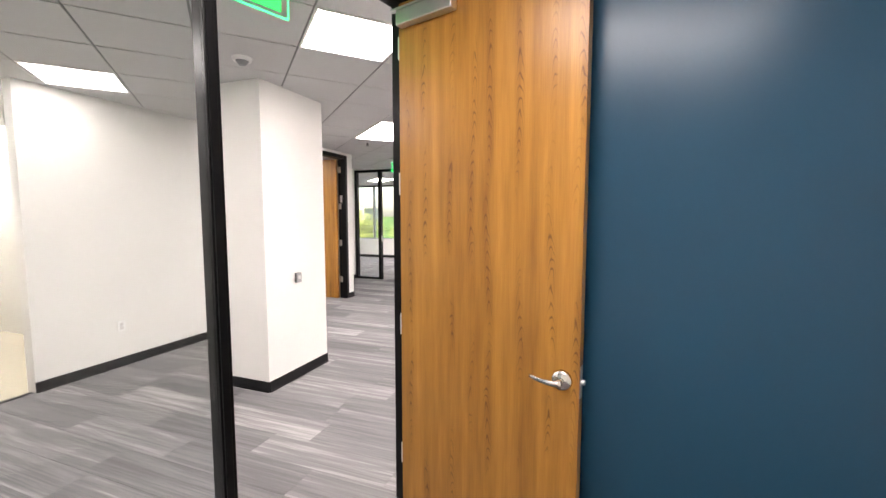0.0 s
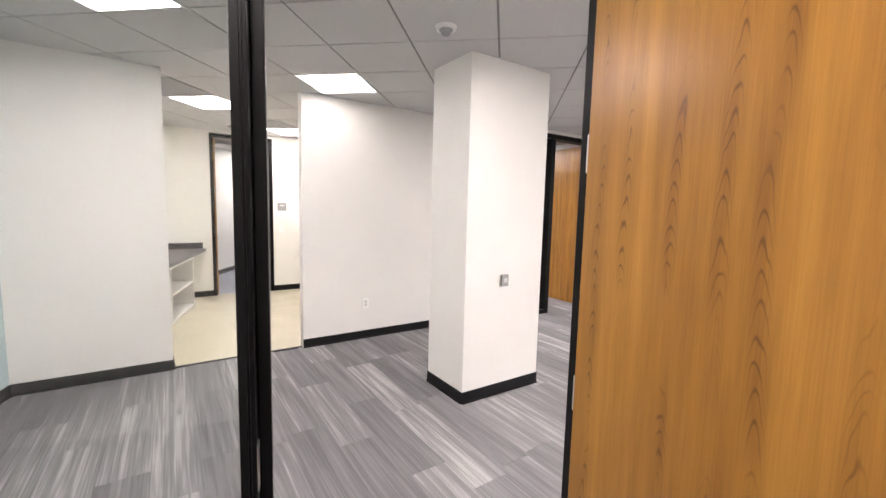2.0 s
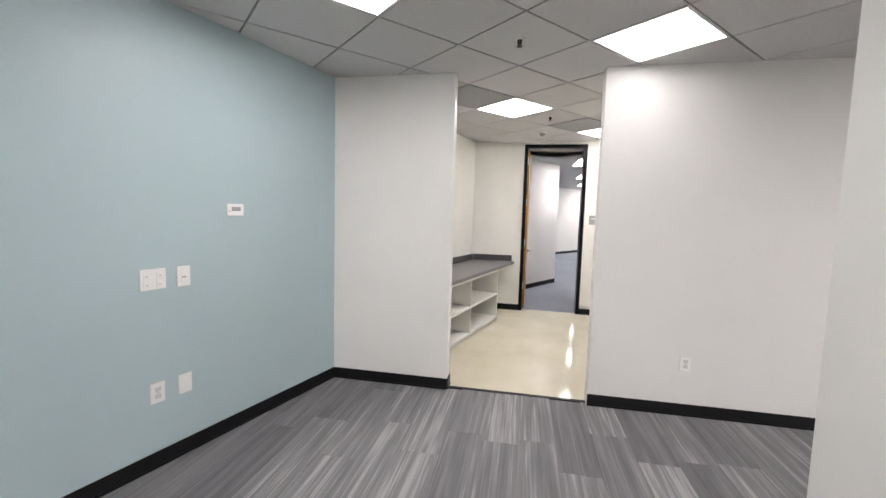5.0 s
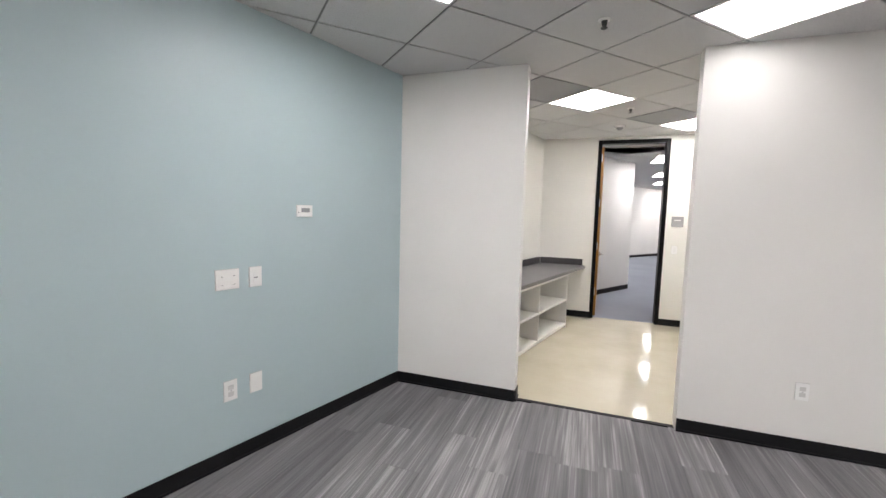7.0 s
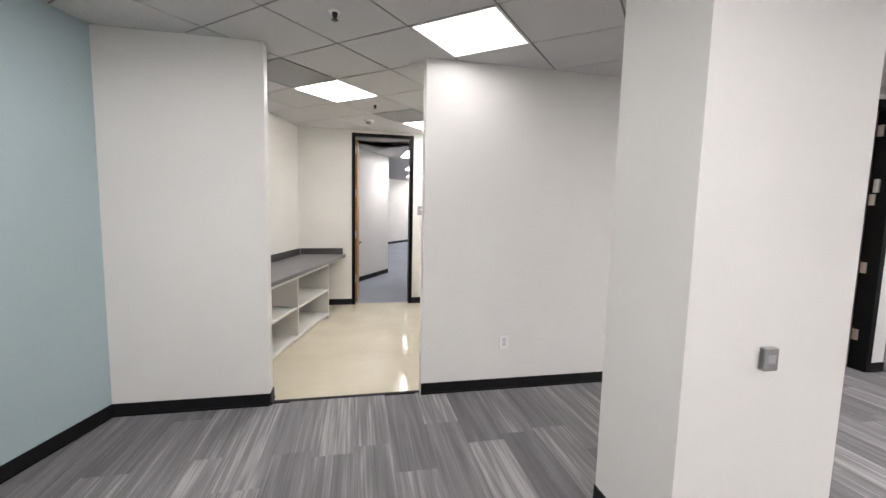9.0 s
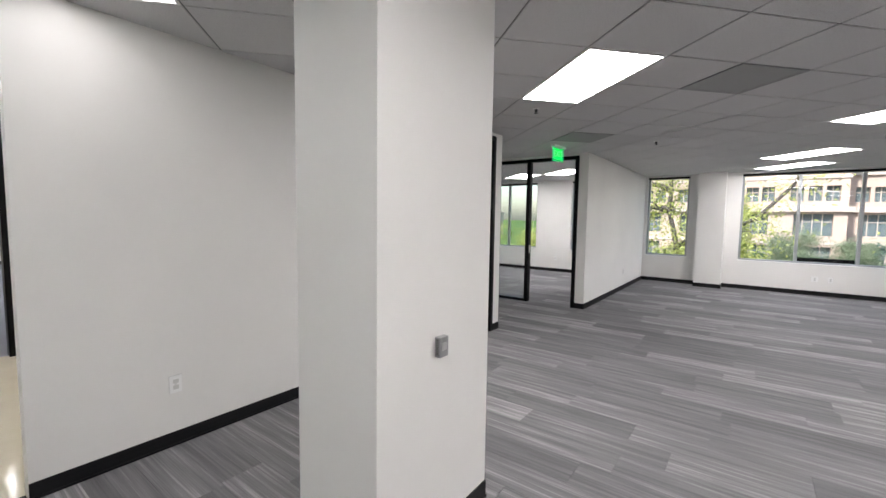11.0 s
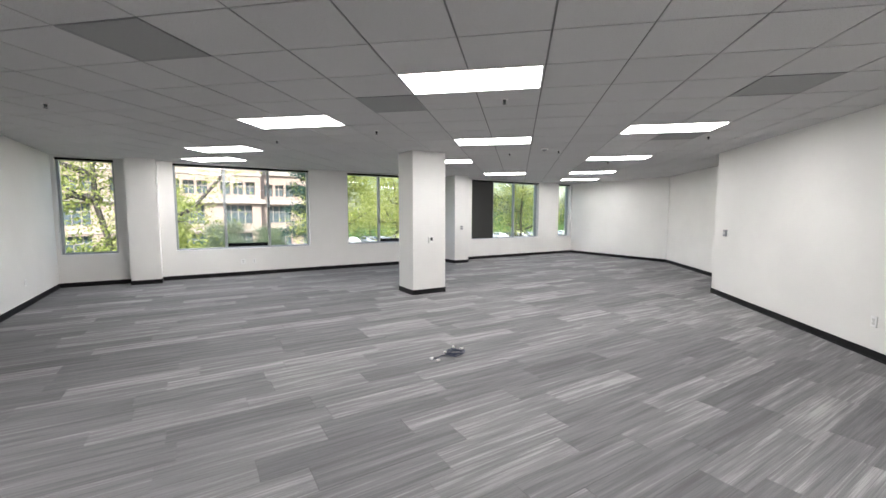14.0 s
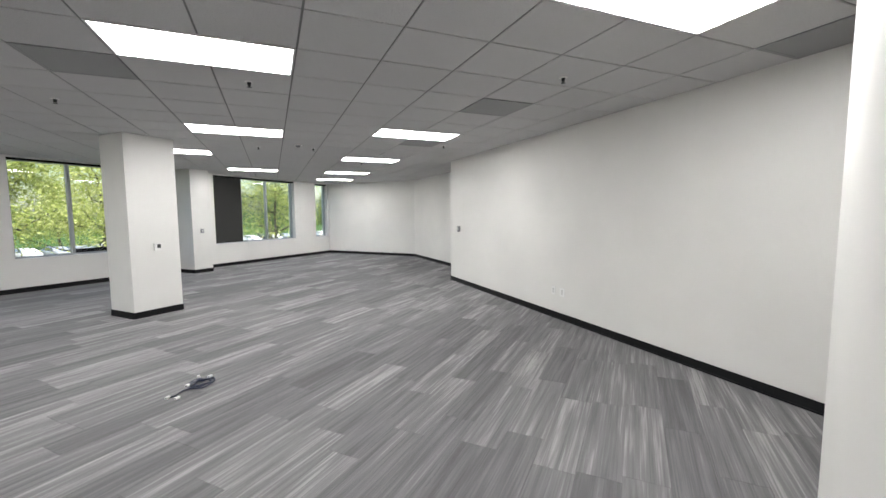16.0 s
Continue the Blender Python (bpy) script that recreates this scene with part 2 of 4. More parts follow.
def leafy(name, a, b2, c2):
    m = mat(name, a, 0.6, 0, 0.3)
    b = m.node_tree.nodes["Principled BSDF"]
    g = nd(m, "ShaderNodeNewGeometry")
    r = ramp(m, [(0.0, a), (0.55, b2), (1.0, c2)])
    ln(m, g.outputs["Random Per Island"], r.inputs[0])
    ln(m, r.outputs[0], b.inputs["Base Color"])
    tl = nd(m, "ShaderNodeBsdfTranslucent")
    ln(m, r.outputs[0], tl.inputs[0])
    mx = nd(m, "ShaderNodeMixShader")
    mx.inputs[0].default_value = 0.45
    out = m.node_tree.nodes["Material Output"]
    ln(m, b.outputs[0], mx.inputs[1])
    ln(m, tl.outputs[0], mx.inputs[2])
    ln(m, mx.outputs[0], out.inputs[0])
    return m


LEAF = leafy("spring_leaf", (0.19, 0.23, 0.05), (0.35, 0.39, 0.10), (0.52, 0.52, 0.21))
LEAF2 = leafy("dark_leaf", (0.03, 0.075, 0.02), (0.06, 0.12, 0.03), (0.11, 0.18, 0.05))
LEAF3 = leafy("grey_green_leaf", (0.10, 0.14, 0.08), (0.18, 0.23, 0.14), (0.28, 0.32, 0.22))
NEEDLE = leafy("blue_needle", (0.025, 0.06, 0.045), (0.05, 0.10, 0.085), (0.08, 0.15, 0.12))

# ---- mesh helpers ----
def bx(bm, x0, y0, z0, x1, y1, z1, m=None):
    """A box between two corners, optionally moved by m."""
    vs = [bm.verts.new((x, y, z)) for z in (z0, z1) for y in (y0, y1) for x in (x0, x1)]
    for f in ((0, 2, 3, 1), (4, 5, 7, 6), (0, 1, 5, 4), (2, 6, 7, 3), (0, 4, 6, 2), (1, 3, 7, 5)):
        bm.faces.new([vs[i] for i in f])
    if m is not None:
        bmesh.ops.transform(bm, matrix=m, verts=vs)
    return vs


def cyl(bm, r0, r1, h, m, seg=16):
    bmesh.ops.create_cone(bm, cap_ends=True, segments=seg, radius1=r0, radius2=r1, depth=h, matrix=m)


def finish(name, bm, material, bevel=0.0, smooth=False):
    if bevel:
        bmesh.ops.bevel(bm, geom=bm.edges[:], offset=bevel, segments=2, affect='EDGES', profile=0.5)
    bmesh.ops.recalc_face_normals(bm, faces=bm.faces[:])
    me = bpy.data.meshes.new(name)
    bm.to_mesh(me)
    bm.free()
    me.materials.append(material)
    if smooth:
        for p in me.polygons:
            p.use_smooth = True
    return me


def part(name, bm, material, parent, label="", bevel=0.0, smooth=False):
    ob = new(name, finish(name, bm, material, bevel, smooth))
    ob.parent = parent
    if label:
        tagged(ob, label)
    return ob


def thing(name, m, label, category, group="", kind=""):
    ob = new(name)
    ob.empty_display_size = 0.1
    ob.matrix_world = m
    return tagged(ob, label, category, group, kind)


def structure(name, bm, material, label="", category="", bevel=0.0, m=None):
    ob = new(name, finish(name, bm, material, bevel))
    if m is not None:
        ob.matrix_world = m
    return tagged(ob, label, category, "", "structure")


def boxpart(name, dims, material, parent, label="", bevel=0.0, smooth=False):
    bm = bmesh.new()
    bx(bm, *dims)
    return part(name, bm, material, parent, label, bevel, smooth)


H = 2.70


def along(p0, p1):
    """A pose whose x runs from p0 to p1 in plan; returns it with the length."""
    d = Vector((p1[0] - p0[0], p1[1] - p0[1]))
    return pose(p0[0], p0[1], 0, 0, 0, math.degrees(math.atan2(d.y, d.x))), d.length


def wall(name, p0, p1, thick, material, label, holes=(), top=H + 0.03):
    """Visible face on the line p0-p1, body to the left of it (negative thick: to the right). Holes: (s0, s1, z0, z1)."""
    m, length = along(p0, p1)
    bm = bmesh.new()
    a, b = sorted((0.0, thick))
    s = 0.0
    for h in sorted(holes):
        if h[0] > s:
            bx(bm, s, a, 0, h[0], b, top)
        if h[2] > 0:
            bx(bm, h[0], a, 0, h[1], b, h[2])
        if h[3] < top:
            bx(bm, h[0], a, h[3], h[1], b, top)
        s = h[1]
    if s < length:
        bx(bm, s, a, 0, length, b, top)
    return structure(name, bm, material, label, "wall", m=m)


def base(p0, p1, side, gaps=()):
    """Dark rubber base along a wall face; side +1: it stands to the left of p0-p1."""
    m, length = along(p0, p1)
    bm = bmesh.new()
    s = 0.0
    for g0, g1 in list(gaps) + [(length, length)]:
        if g0 > s:
            y0, y1 = sorted((0.0, 0.009 * side))
            bx(bm, s, y0, 0.001, g0, y1, 0.094)
            y0, y1 = sorted((0.0, 0.016 * side))
            bx(bm, s, y0, 0.001, g0, y1, 0.016)
        s = g1
    return structure("baseboard", bm, BASE, "dark grey rubber base along the wall foot", "baseboard", m=m)


# ---- main walls ----
OFF = pose(0, 0, 0, 0, 0, -14.83)


def off(n, p):
    v = OFF @ Vector((n, p, 0))
    return v.x, v.y


wall("wall_blue", (-4.19, -0.143), off(-1.109, -1.21), -0.13, BLUE, "pale blue painted wall of the alcove")
base((-4.19, -0.143), off(-1.109, -1.21), 1)
wall("wall_west_stub", (-4.19, -0.20), (-4.19, 0.925), 0.12, WHITE, "short white wall beside the kitchen opening")
base((-4.19, -0.14), (-4.19, 0.925), -1)
base((-4.19, 0.925), (-4.31, 0.925), -1)
wall("wall_west", (-4.19, 2.105), (-4.19, 4.75), 0.12, WHITE, "white wall with an outlet behind the column")
base((-4.19, 2.105), (-4.19, 4.75), -1)
wall("wall_west_door", (-3.97, 4.66), (-3.97, 6.83), 0.14, WHITE, "white wall holding a dark door frame", holes=[(0.12, 1.99, 0.0, 2.655)])
base((-3.97, 6.66), (-3.97, 6.83), -1)
wall("wall_recess_south", (-3.97, 6.83), (-5.40, 6.83), 0.14, WHITE, "white return wall of the office recess")
base((-3.97, 6.83), (-5.25, 6.83), -1)
wall("wall_recess_west", (-5.20, 6.83), (-5.20, 8.84), 0.14, WHITE, "white side wall of the office recess")
base((-5.20, 6.83), (-5.20, 8.84), -1)
wall("wall_office_east", (-3.42, 8.86), (-3.42, 13.55), 0.16, WHITE, "white office wall running to the windows")
base((-3.42, 8.86), (-3.42, 13.55), -1)
base((-3.58, 8.86), (-3.42, 8.86), -1)
base((-3.58, 9.0), (-3.58, 13.55), 1)
wall("wall_office_west", (-9.75, 8.84), (-9.75, 13.55), 0.14, WHITE, "white far wall of the glazed office")
wall("wall_office_south", (-9.89, 8.84), (-5.20, 8.84), -0.14, WHITE, "white back wall of the glazed office")
WY = 13.55
WINS = [(-9.38, -6.44, (-8.42, -7.45)), (-5.37, -4.0, (-4.7,)), (-3.36, -2.42, ()), (-1.37, 1.65, (-0.34, 0.65)), (2.69, 5.60, (3.68, 4.65)),
        (6.95, 10.02, (7.93, 8.90)), (11.06, 11.72, ())]
wall("wall_north", (-9.89, WY), (11.95, WY), 0.28, WHITE, "white exterior wall with large windows",
     holes=[(a + 9.89, b + 9.89, 0.66, 2.665) for a, b, _ in WINS])
base((-9.75, WY), (11.8, WY), -1)
wall("wall_east", (11.80, 13.55), (11.80, 9.68), 0.15, WHITE, "white far side wall of the open office")
base((11.80, 13.55), (11.80, 9.68), -1)
wall("wall_southeast", (11.80, 9.68), (6.2, 3.2), 0.15, WHITE, "white slanted wall beyond the corridor mouth")
base((11.80, 9.68), (6.2, 3.2), -1)
EA, EB = (7.63, 6.38), (1.70, -0.185)
wall("wall_slant", EA, EB, 0.16, WHITE, "long white slanted wall with outlets")
base(EA, EB, -1)
base((7.75, 6.27), EA, -1)
wall("wall_south_close", off(-1.109, -1.21), off(1.17, -1.21), -0.12, WHITE, "plain white wall closing the office")
wall("wall_hall_close", (0.95, -0.15), (1.85, -0.15), -0.1, WHITE, "plain white wall closing the hall")
wall("wall_corridor_close", (6.3, 3.1), (5.0, 3.3), -0.1, WHITE, "plain white wall closing the corridor")

# pilasters and columns
for i, (x0, y0, x1, y1) in enumerate(((-2.79, 2.835, -2.275, 3.663), (2.46, 9.15, 3.17, 9.75), (-2.20, 13.20, -1.66, 13.56), (5.85, 12.90, 6.36, 13.56))):
    bm = bmesh.new()
    bx(bm, x0, y0, 0, x1, y1, H + 0.02)
    col = structure("column_%d" % (i + 1), bm, WHITE, "square white painted column with a dark base", "column")
    for p0, p1 in (((x0, y0), (x1, y0)), ((x1, y0), (x1, y1)), ((x1, y1), (x0, y1)), ((x0, y1), (x0, y0))):
        base(p0, p1, -1)

# ---- kitchen walls ----
wall("wall_kitchen_south", (-7.45, 0.713), (-4.31, -0.119), -0.12, KWHITE, "cream painted kitchen wall above the counter")
wall("wall_kitchen_west", (-7.45, 0.4), (-7.45, 4.4), 0.13, KWHITE, "cream kitchen wall with a tall open doorway", holes=[(1.10, 2.05, 0.0, 2.66)])
base((-7.45, 0.75), (-7.45, 4.4), -1, gaps=[(0.75, 1.70)])
wall("wall_kitchen_north", (-7.45, 3.10), (-4.31, 3.10), 0.12, KWHITE, "plain kitchen side wall")
wall("wall_suite_north", (-7.45, 6.83), (-5.3, 6.83), 0.14, WHITE, "plain wall of the side room")
wall("wall_suite_west", (-7.45, 4.4), (-7.45, 6.9), 0.13, WHITE, "plain wall of the side room")
# room beyond the kitchen
wall("wall_back_near", (-8.2, 0.87), (-10.58, 2.29), 0.14, WHITE, "white wall seen through the far doorway")
base((-8.2, 0.87), (-10.58, 2.29), -1)
wall("wall_back_far", (-17.6, 2.6), (-21.2, 5.12), 0.14, WHITE, "white distant wall of the back suite")
base((-17.6, 2.6), (-21.2, 5.12), -1)
wall("wall_back_south", (-7.45, -0.4), (-17.7, -0.4), 0.14, WHITE, "plain wall closing the back suite")
wall("wall_back_north", (-21.3, 5.2), (-7.6, 5.2), 0.14, WHITE, "plain wall closing the back suite")
wall("wall_back_west", (-17.6, -0.4), (-17.6, 2.7), 0.14, WHITE, "plain wall closing the back suite")

# ---- office with the navy wall (turned plan) ----
wall("wall_navy", off(1.05, 1.872), off(-1.109, 1.872), -0.006, NAVY, "deep navy painted office wall behind the door")
wall("wall_navy_back", off(1.056, 1.879), off(-1.109, 1.879), -0.155, WHITE, "white corridor side of the office wall")
base(off(1.05, 1.872), off(-1.04, 1.872), 1)
base(off(1.056, 2.034), off(-1.109, 2.034), -1)
wall("wall_office_side", off(1.05, 1.872), off(1.05, -1.21), 0.12, WHITE, "plain white office side wall")

# ---- floors ----
bm = bmesh.new()
bx(bm, -4.25, -1.6, -0.30, 12.0, 13.83, -0.008)
bx(bm, -9.89, 8.7, -0.30, -4.25, 13.83, -0.008)
bx(bm, -5.5, 6.7, -0.30, -4.25, 8.7, -0.008)
bx(bm, -7.45, 3.1, -0.30, -4.25, 6.9, -0.002)
floor = structure("floor", bm, CARPET_FAR, "floor laid with striated grey carpet planks", "floor")
bm = bmesh.new()
bx(bm, -7.52, -0.4, -0.2, -4.255, 3.2, 0.0)
structure("floor_kitchen", bm, VINYL, "polished cream vinyl kitchen floor", "floor")
bm = bmesh.new()
bx(bm, -21.5, -0.6, -0.30, -7.52, 5.4, -0.002)
structure("floor_back", bm, painted("blue_grey_carpet", (0.30, 0.32, 0.36), 0.9, 0.08, 0.3, 400.0, 0.1), "plain blue-grey carpet of the back suite", "floor")
bm = bmesh.new()
bx(bm, -4.262, 0.93, -0.01, -4.225, 2.10, 0.004)
structure("trim_threshold", bm, BASE, "thin dark edging strip between vinyl and carpet", "threshold")

# ---- ceiling on its turned grid ----
GA = radians(-42)
GU, GV, GO, CELL = Vector((math.cos(GA), math.sin(GA), 0)), Vector((-math.sin(GA), math.cos(GA), 0)), Vector((0.45, 5.57, 0)), 0.61
LIGHTS4 = [(0, 0), (-4, 2), (0, 5), (4, 4), (-8, 5), (-10, 7), (0, 14), (4, 9), (4, 14), (4, 18), (-2, 9), (-4, -4), (4, -3), (-14, 1), (-16, 0)]
LIGHTS2 = [(-2, -9), (-3, -12), (-6, -12), (1, -10), (1, -6)]
VENTS = [(-1, 1), (5, 1), (-3, -2), (7, -3), (5, 5), (-2, -12), (-5, -12), (-7, -2)]
used = set(VENTS) | set(LIGHTS2) | {(i, j) for i, j in LIGHTS4} | {(i + 1, j) for i, j in LIGHTS4} | {(4, -7), (5, -7)}


def cell(i, j):
    return GO + GU * CELL * i + GV * CELL * j


def grid_pose(i, j, z=H):
    c = cell(i, j)
    return pose(c.x, c.y, z, 0, 0, -42)


bm = bmesh.new()
for i in range(-46, 32):
    for j in range(-26, 34):
        c = cell(i, j) + (GU + GV) * CELL / 2
        if (i, j) in used or not ((-8.9 if c.y < 8.4 else -10.4) < c.x < 12.4 and -1.9 < c.y < 14.2):
            continue
        g = 0.0075
        q = [cell(i, j) + GU * a + GV * b for a, b in ((g, g), (CELL - g, g), (CELL - g, CELL - g), (g, CELL - g))]
        lo = [bm.verts.new((v.x, v.y, H)) for v in q]
        hi = [bm.verts.new((v.x, v.y, H + 0.006)) for v in q]
        bm.faces.new(lo[::-1])
        for k in range(4):
            bm.faces.new((lo[k], lo[(k + 1) % 4], hi[(k + 1) % 4], hi[k]))
for co, no in (((-9.89, 0, 0), (-1, 0, 0)), ((11.95, 0, 0), (1, 0, 0)), ((0, -1.5, 0), (0, -1, 0)), ((0, 13.6, 0), (0, 1, 0))):
    bmesh.ops.bisect_plane(bm, geom=bm.verts[:] + bm.edges[:] + bm.faces[:], plane_co=co, plane_no=no, clear_outer=True)
me = bpy.data.meshes.new("ceiling")
bm.to_mesh(me)
bm.free()
me.materials.append(TILE)
tagged(new("ceiling", me), "suspended ceiling of pale square acoustic tiles", "ceiling", "", "structure")
# slab behind the tile gaps, its grey painting the shadow lines
bm = bmesh.new()
bx(bm, -8.44, -1.5, H + 0.0065, 11.95, 13.8, H + 0.25)
bx(bm, -9.89, 7.5, H + 0.0065, -8.44, 13.8, H + 0.25)
structure("ceiling_grid", bm, TBAR_SHADE, "ceiling grid between the tiles, darkened for the reveal shadows", "ceiling")
bm = bmesh.new()
bx(bm, -21.5, -0.6, H, -8.44, 5.4, H + 0.2)
structure("ceiling_back", bm, TILE, "plain pale ceiling of the back suite", "ceiling")


DIFFUSER_S = emitter("lit_square_diffuser", (1.0, 0.98, 0.965), PANEL * 0.95)
# emission turned down so the wall next to this light keeps no hot spot
DIFFUSER_DIM = emitter("weakened_diffuser", (1.0, 0.975, 0.95), PANEL * 0.28)
DIFFUSER_OFFICE = emitter("dimmed_office_diffuser", (1.0, 0.975, 0.95), PANEL * 0.66)
DIFFUSER_FAR = emitter("back_suite_diffuser", (1.0, 0.98, 0.965), PANEL * 0.68)


def ceiling_light(w, label, glow):
    t = thing("ceiling_light", pose(0, 0, 0), label, "ceiling light", "ceiling lights")
    bm = bmesh.new()
    d = CELL
    for a in ((0.006, 0.006, w - 0.006, 0.022), (0.006, d - 0.022, w - 0.006, d - 0.006), (0.006, 0.022, 0.022, d - 0.022), (w - 0.022, 0.022, w - 0.006, d - 0.022)):
        bx(bm, a[0], a[1], -0.004, a[2], a[3], 0.006)
    part("frame", bm, PLASTIC, t)
    bm = bmesh.new()
    bx(bm, 0.022, 0.022, -0.001, w - 0.022, d - 0.022, 0.0045)
    part("diffuser", bm, glow, t, "glowing white diffuser panel")
    return t


big = ceiling_light(2 * CELL, "long recessed ceiling light with a glowing white diffuser", DIFFUSER)
small = ceiling_light(CELL, "square recessed ceiling light with a glowing white diffuser", DIFFUSER_S)
weakened = ceiling_light(CELL, "dimmer square recessed ceiling light close to the white wall", DIFFUSER_DIM)
far = ceiling_light(2 * CELL, "dimmer long recessed ceiling light of the back suite", DIFFUSER_FAR)
office = ceiling_light(2 * CELL, "dimmed long recessed ceiling light of the navy office", DIFFUSER_OFFICE)
office.matrix_world = grid_pose(4, -7)
weakened.matrix_world = grid_pose(*LIGHTS2[0])
big.matrix_world = grid_pose(*LIGHTS4[0])
small.matrix_world = grid_pose(*LIGHTS2[1])
for c in LIGHTS4[1:]:
    copy_thing(big, grid_pose(*c))
for c in LIGHTS2[2:]:
    copy_thing(small, grid_pose(*c))
far.matrix_world = pose(-10.6, 2.55, H - 0.008)
for x, y in ((-13.5, 3.0), (-16.4, 3.4), (-12.0, 0.9), (-19.0, 4.2)):
    copy_thing(far, pose(x - 0.3, y, H - 0.008, 0, 0, 0))
copy_thing(big, pose(-6.4, 5.2, H - 0.008, 0, 0, 0))


def ceiling_vent():
    t = thing("ceiling_vent", pose(0, 0, 0), "square grey perforated air grille in the ceiling", "air vent", "ceiling vents")
    bm = bmesh.new()
    for a in ((0.004, 0.004, CELL - 0.004, 0.03), (0.004, CELL - 0.03, CELL - 0.004, CELL - 0.004), (0.004, 0.03, 0.03, CELL - 0.03), (CELL - 0.03, 0.03, CELL - 0.004, CELL - 0.03)):
        bx(bm, a[0], a[1], -0.005, a[2], a[3], 0.006)
    part("frame", bm, VENT, t)
    boxpart("backing", (0.03, 0.03, 0.003, CELL - 0.03, CELL - 0.03, 0.006), DARKP, t)
    for k in range(22):
        y = 0.036 + k * 0.0247
        boxpart("slat", (0.03, y, -0.003, CELL - 0.03, y + 0.0241, 0.001), VENT, t)
    return t


vent = ceiling_vent()
vent.matrix_world = grid_pose(*VENTS[0])
for c in VENTS[1:]:
    copy_thing(vent, grid_pose(*c))


def sprinkler():
    t = thing("sprinkler", pose(0, 0, 0), "small ceiling sprinkler head with a white plate", "sprinkler", "sprinklers")
    bm = bmesh.new()
    cyl(bm, 0.030, 0.038, 0.006, pose(0, 0, -0.003), 20)
    part("escutcheon", bm, PLASTIC, t, "round white cover plate")
    bm = bmesh.new()
    cyl(bm, 0.012, 0.018, 0.03, pose(0, 0, -0.02), 10)
    bx(bm, -0.012, -0.002, -0.045, -0.008, 0.002, -0.006)
    bx(bm, 0.008, -0.002, -0.045, 0.012, 0.002, -0.006)
    part("body", bm, DARKP, t)
    bm = bmesh.new()
    cyl(bm, 0.020, 0.020, 0.003, pose(0, 0, -0.046), 12)
    part("deflector", bm, DARKP, t)
    return t


spr = sprinkler()
spr.matrix_world = pose(2.84, 3.15, H)
for x, y in ((1.72, 5.68), (1.23, 7.87), (0.17, 9.43), (4.24, 8.52), (4.8, 7.8), (-3.01, 5.8), (-2.32, 8.39), (-3.60, 1.45), (-5.78, 1.78), (5.6, 5.6), (6.9, 8.3), (-6.2, 10.5)):
    copy_thing(spr, pose(x, y, H))


def smoke_detector(x, y):
    t = thing("smoke_detector", pose(x, y, H), "round white smoke detector on the ceiling", "smoke detector", "smoke detectors")
    bm = bmesh.new()
    cyl(bm, 0.062, 0.07, 0.022, pose(0, 0, -0.011), 28)
    part("base_plate", bm, PLASTIC, t)
    bm = bmesh.new()
    cyl(bm, 0.022, 0.045, 0.03, pose(0, 0, -0.037), 24)
    part("sensor", bm, GREYP, t)


smoke_detector(-2.06, 2.46)
smoke_detector(-6.67, 1.73)
smoke_detector(4.37, 7.73)

# ---- glazed office front and doors ----
FR = 0.055


def bars(parent, spans, material=BLACK, name="frame_bar", bevel=0.003):
    for s in spans:
        boxpart(name, s, material, parent, "", bevel)


def hinge(parent, x, y, z):
    boxpart("hinge", (x - 0.006, y - 0.018, z - 0.055, x + 0.004, y + 0.024, z + 0.055), STEEL, parent, "satin steel hinge", 0.002)


# glass partition and door frame of the navy office
t = thing("door_frame", OFF.copy(), "black aluminium door frame joined to a glass partition", "door frame")
N0, N1, P0, P1 = -1.109, -1.034, 0.838, 0.874
bars(t, [(N0, P0, 0, N1, P1, H), (N0, 1.789, 0, N1, 1.87, H), (N0, P1, 2.60, N1, 1.789, 2.695), (N0 + 0.03, -1.21, 2.60, N1 - 0.03, P0, 2.695), (N0 + 0.03, -1.21, 0.0, N1 - 0.03, P0, 0.05)])
boxpart("door_stop", (N0, P1, 0, N0 + 0.032, 0.905, 2.60), BLACK, t, "", 0.003)
for n in (N1, N1 + 0.004):
    boxpart("frame_bead", (n, P0 + 0.006, 0, n + 0.004, P0 + (0.020 if n > N1 else 0.026), H), BLACK, t, "raised edge of the post")
boxpart("strike_plate", (-1.075, P1 - 0.001, 0.86, -1.045, P1 + 0.003, 0.98), STEEL, t, "satin steel strike plate", 0.001)
t = thing("glass_partition", OFF.copy(), "clear floor to ceiling glass panel beside the door", "glass panel")
ob = boxpart("pane", (-1.056, -1.21, 0.05, -1.046, P0, 2.60), GLASS, t)
ob.visible_shadow = False


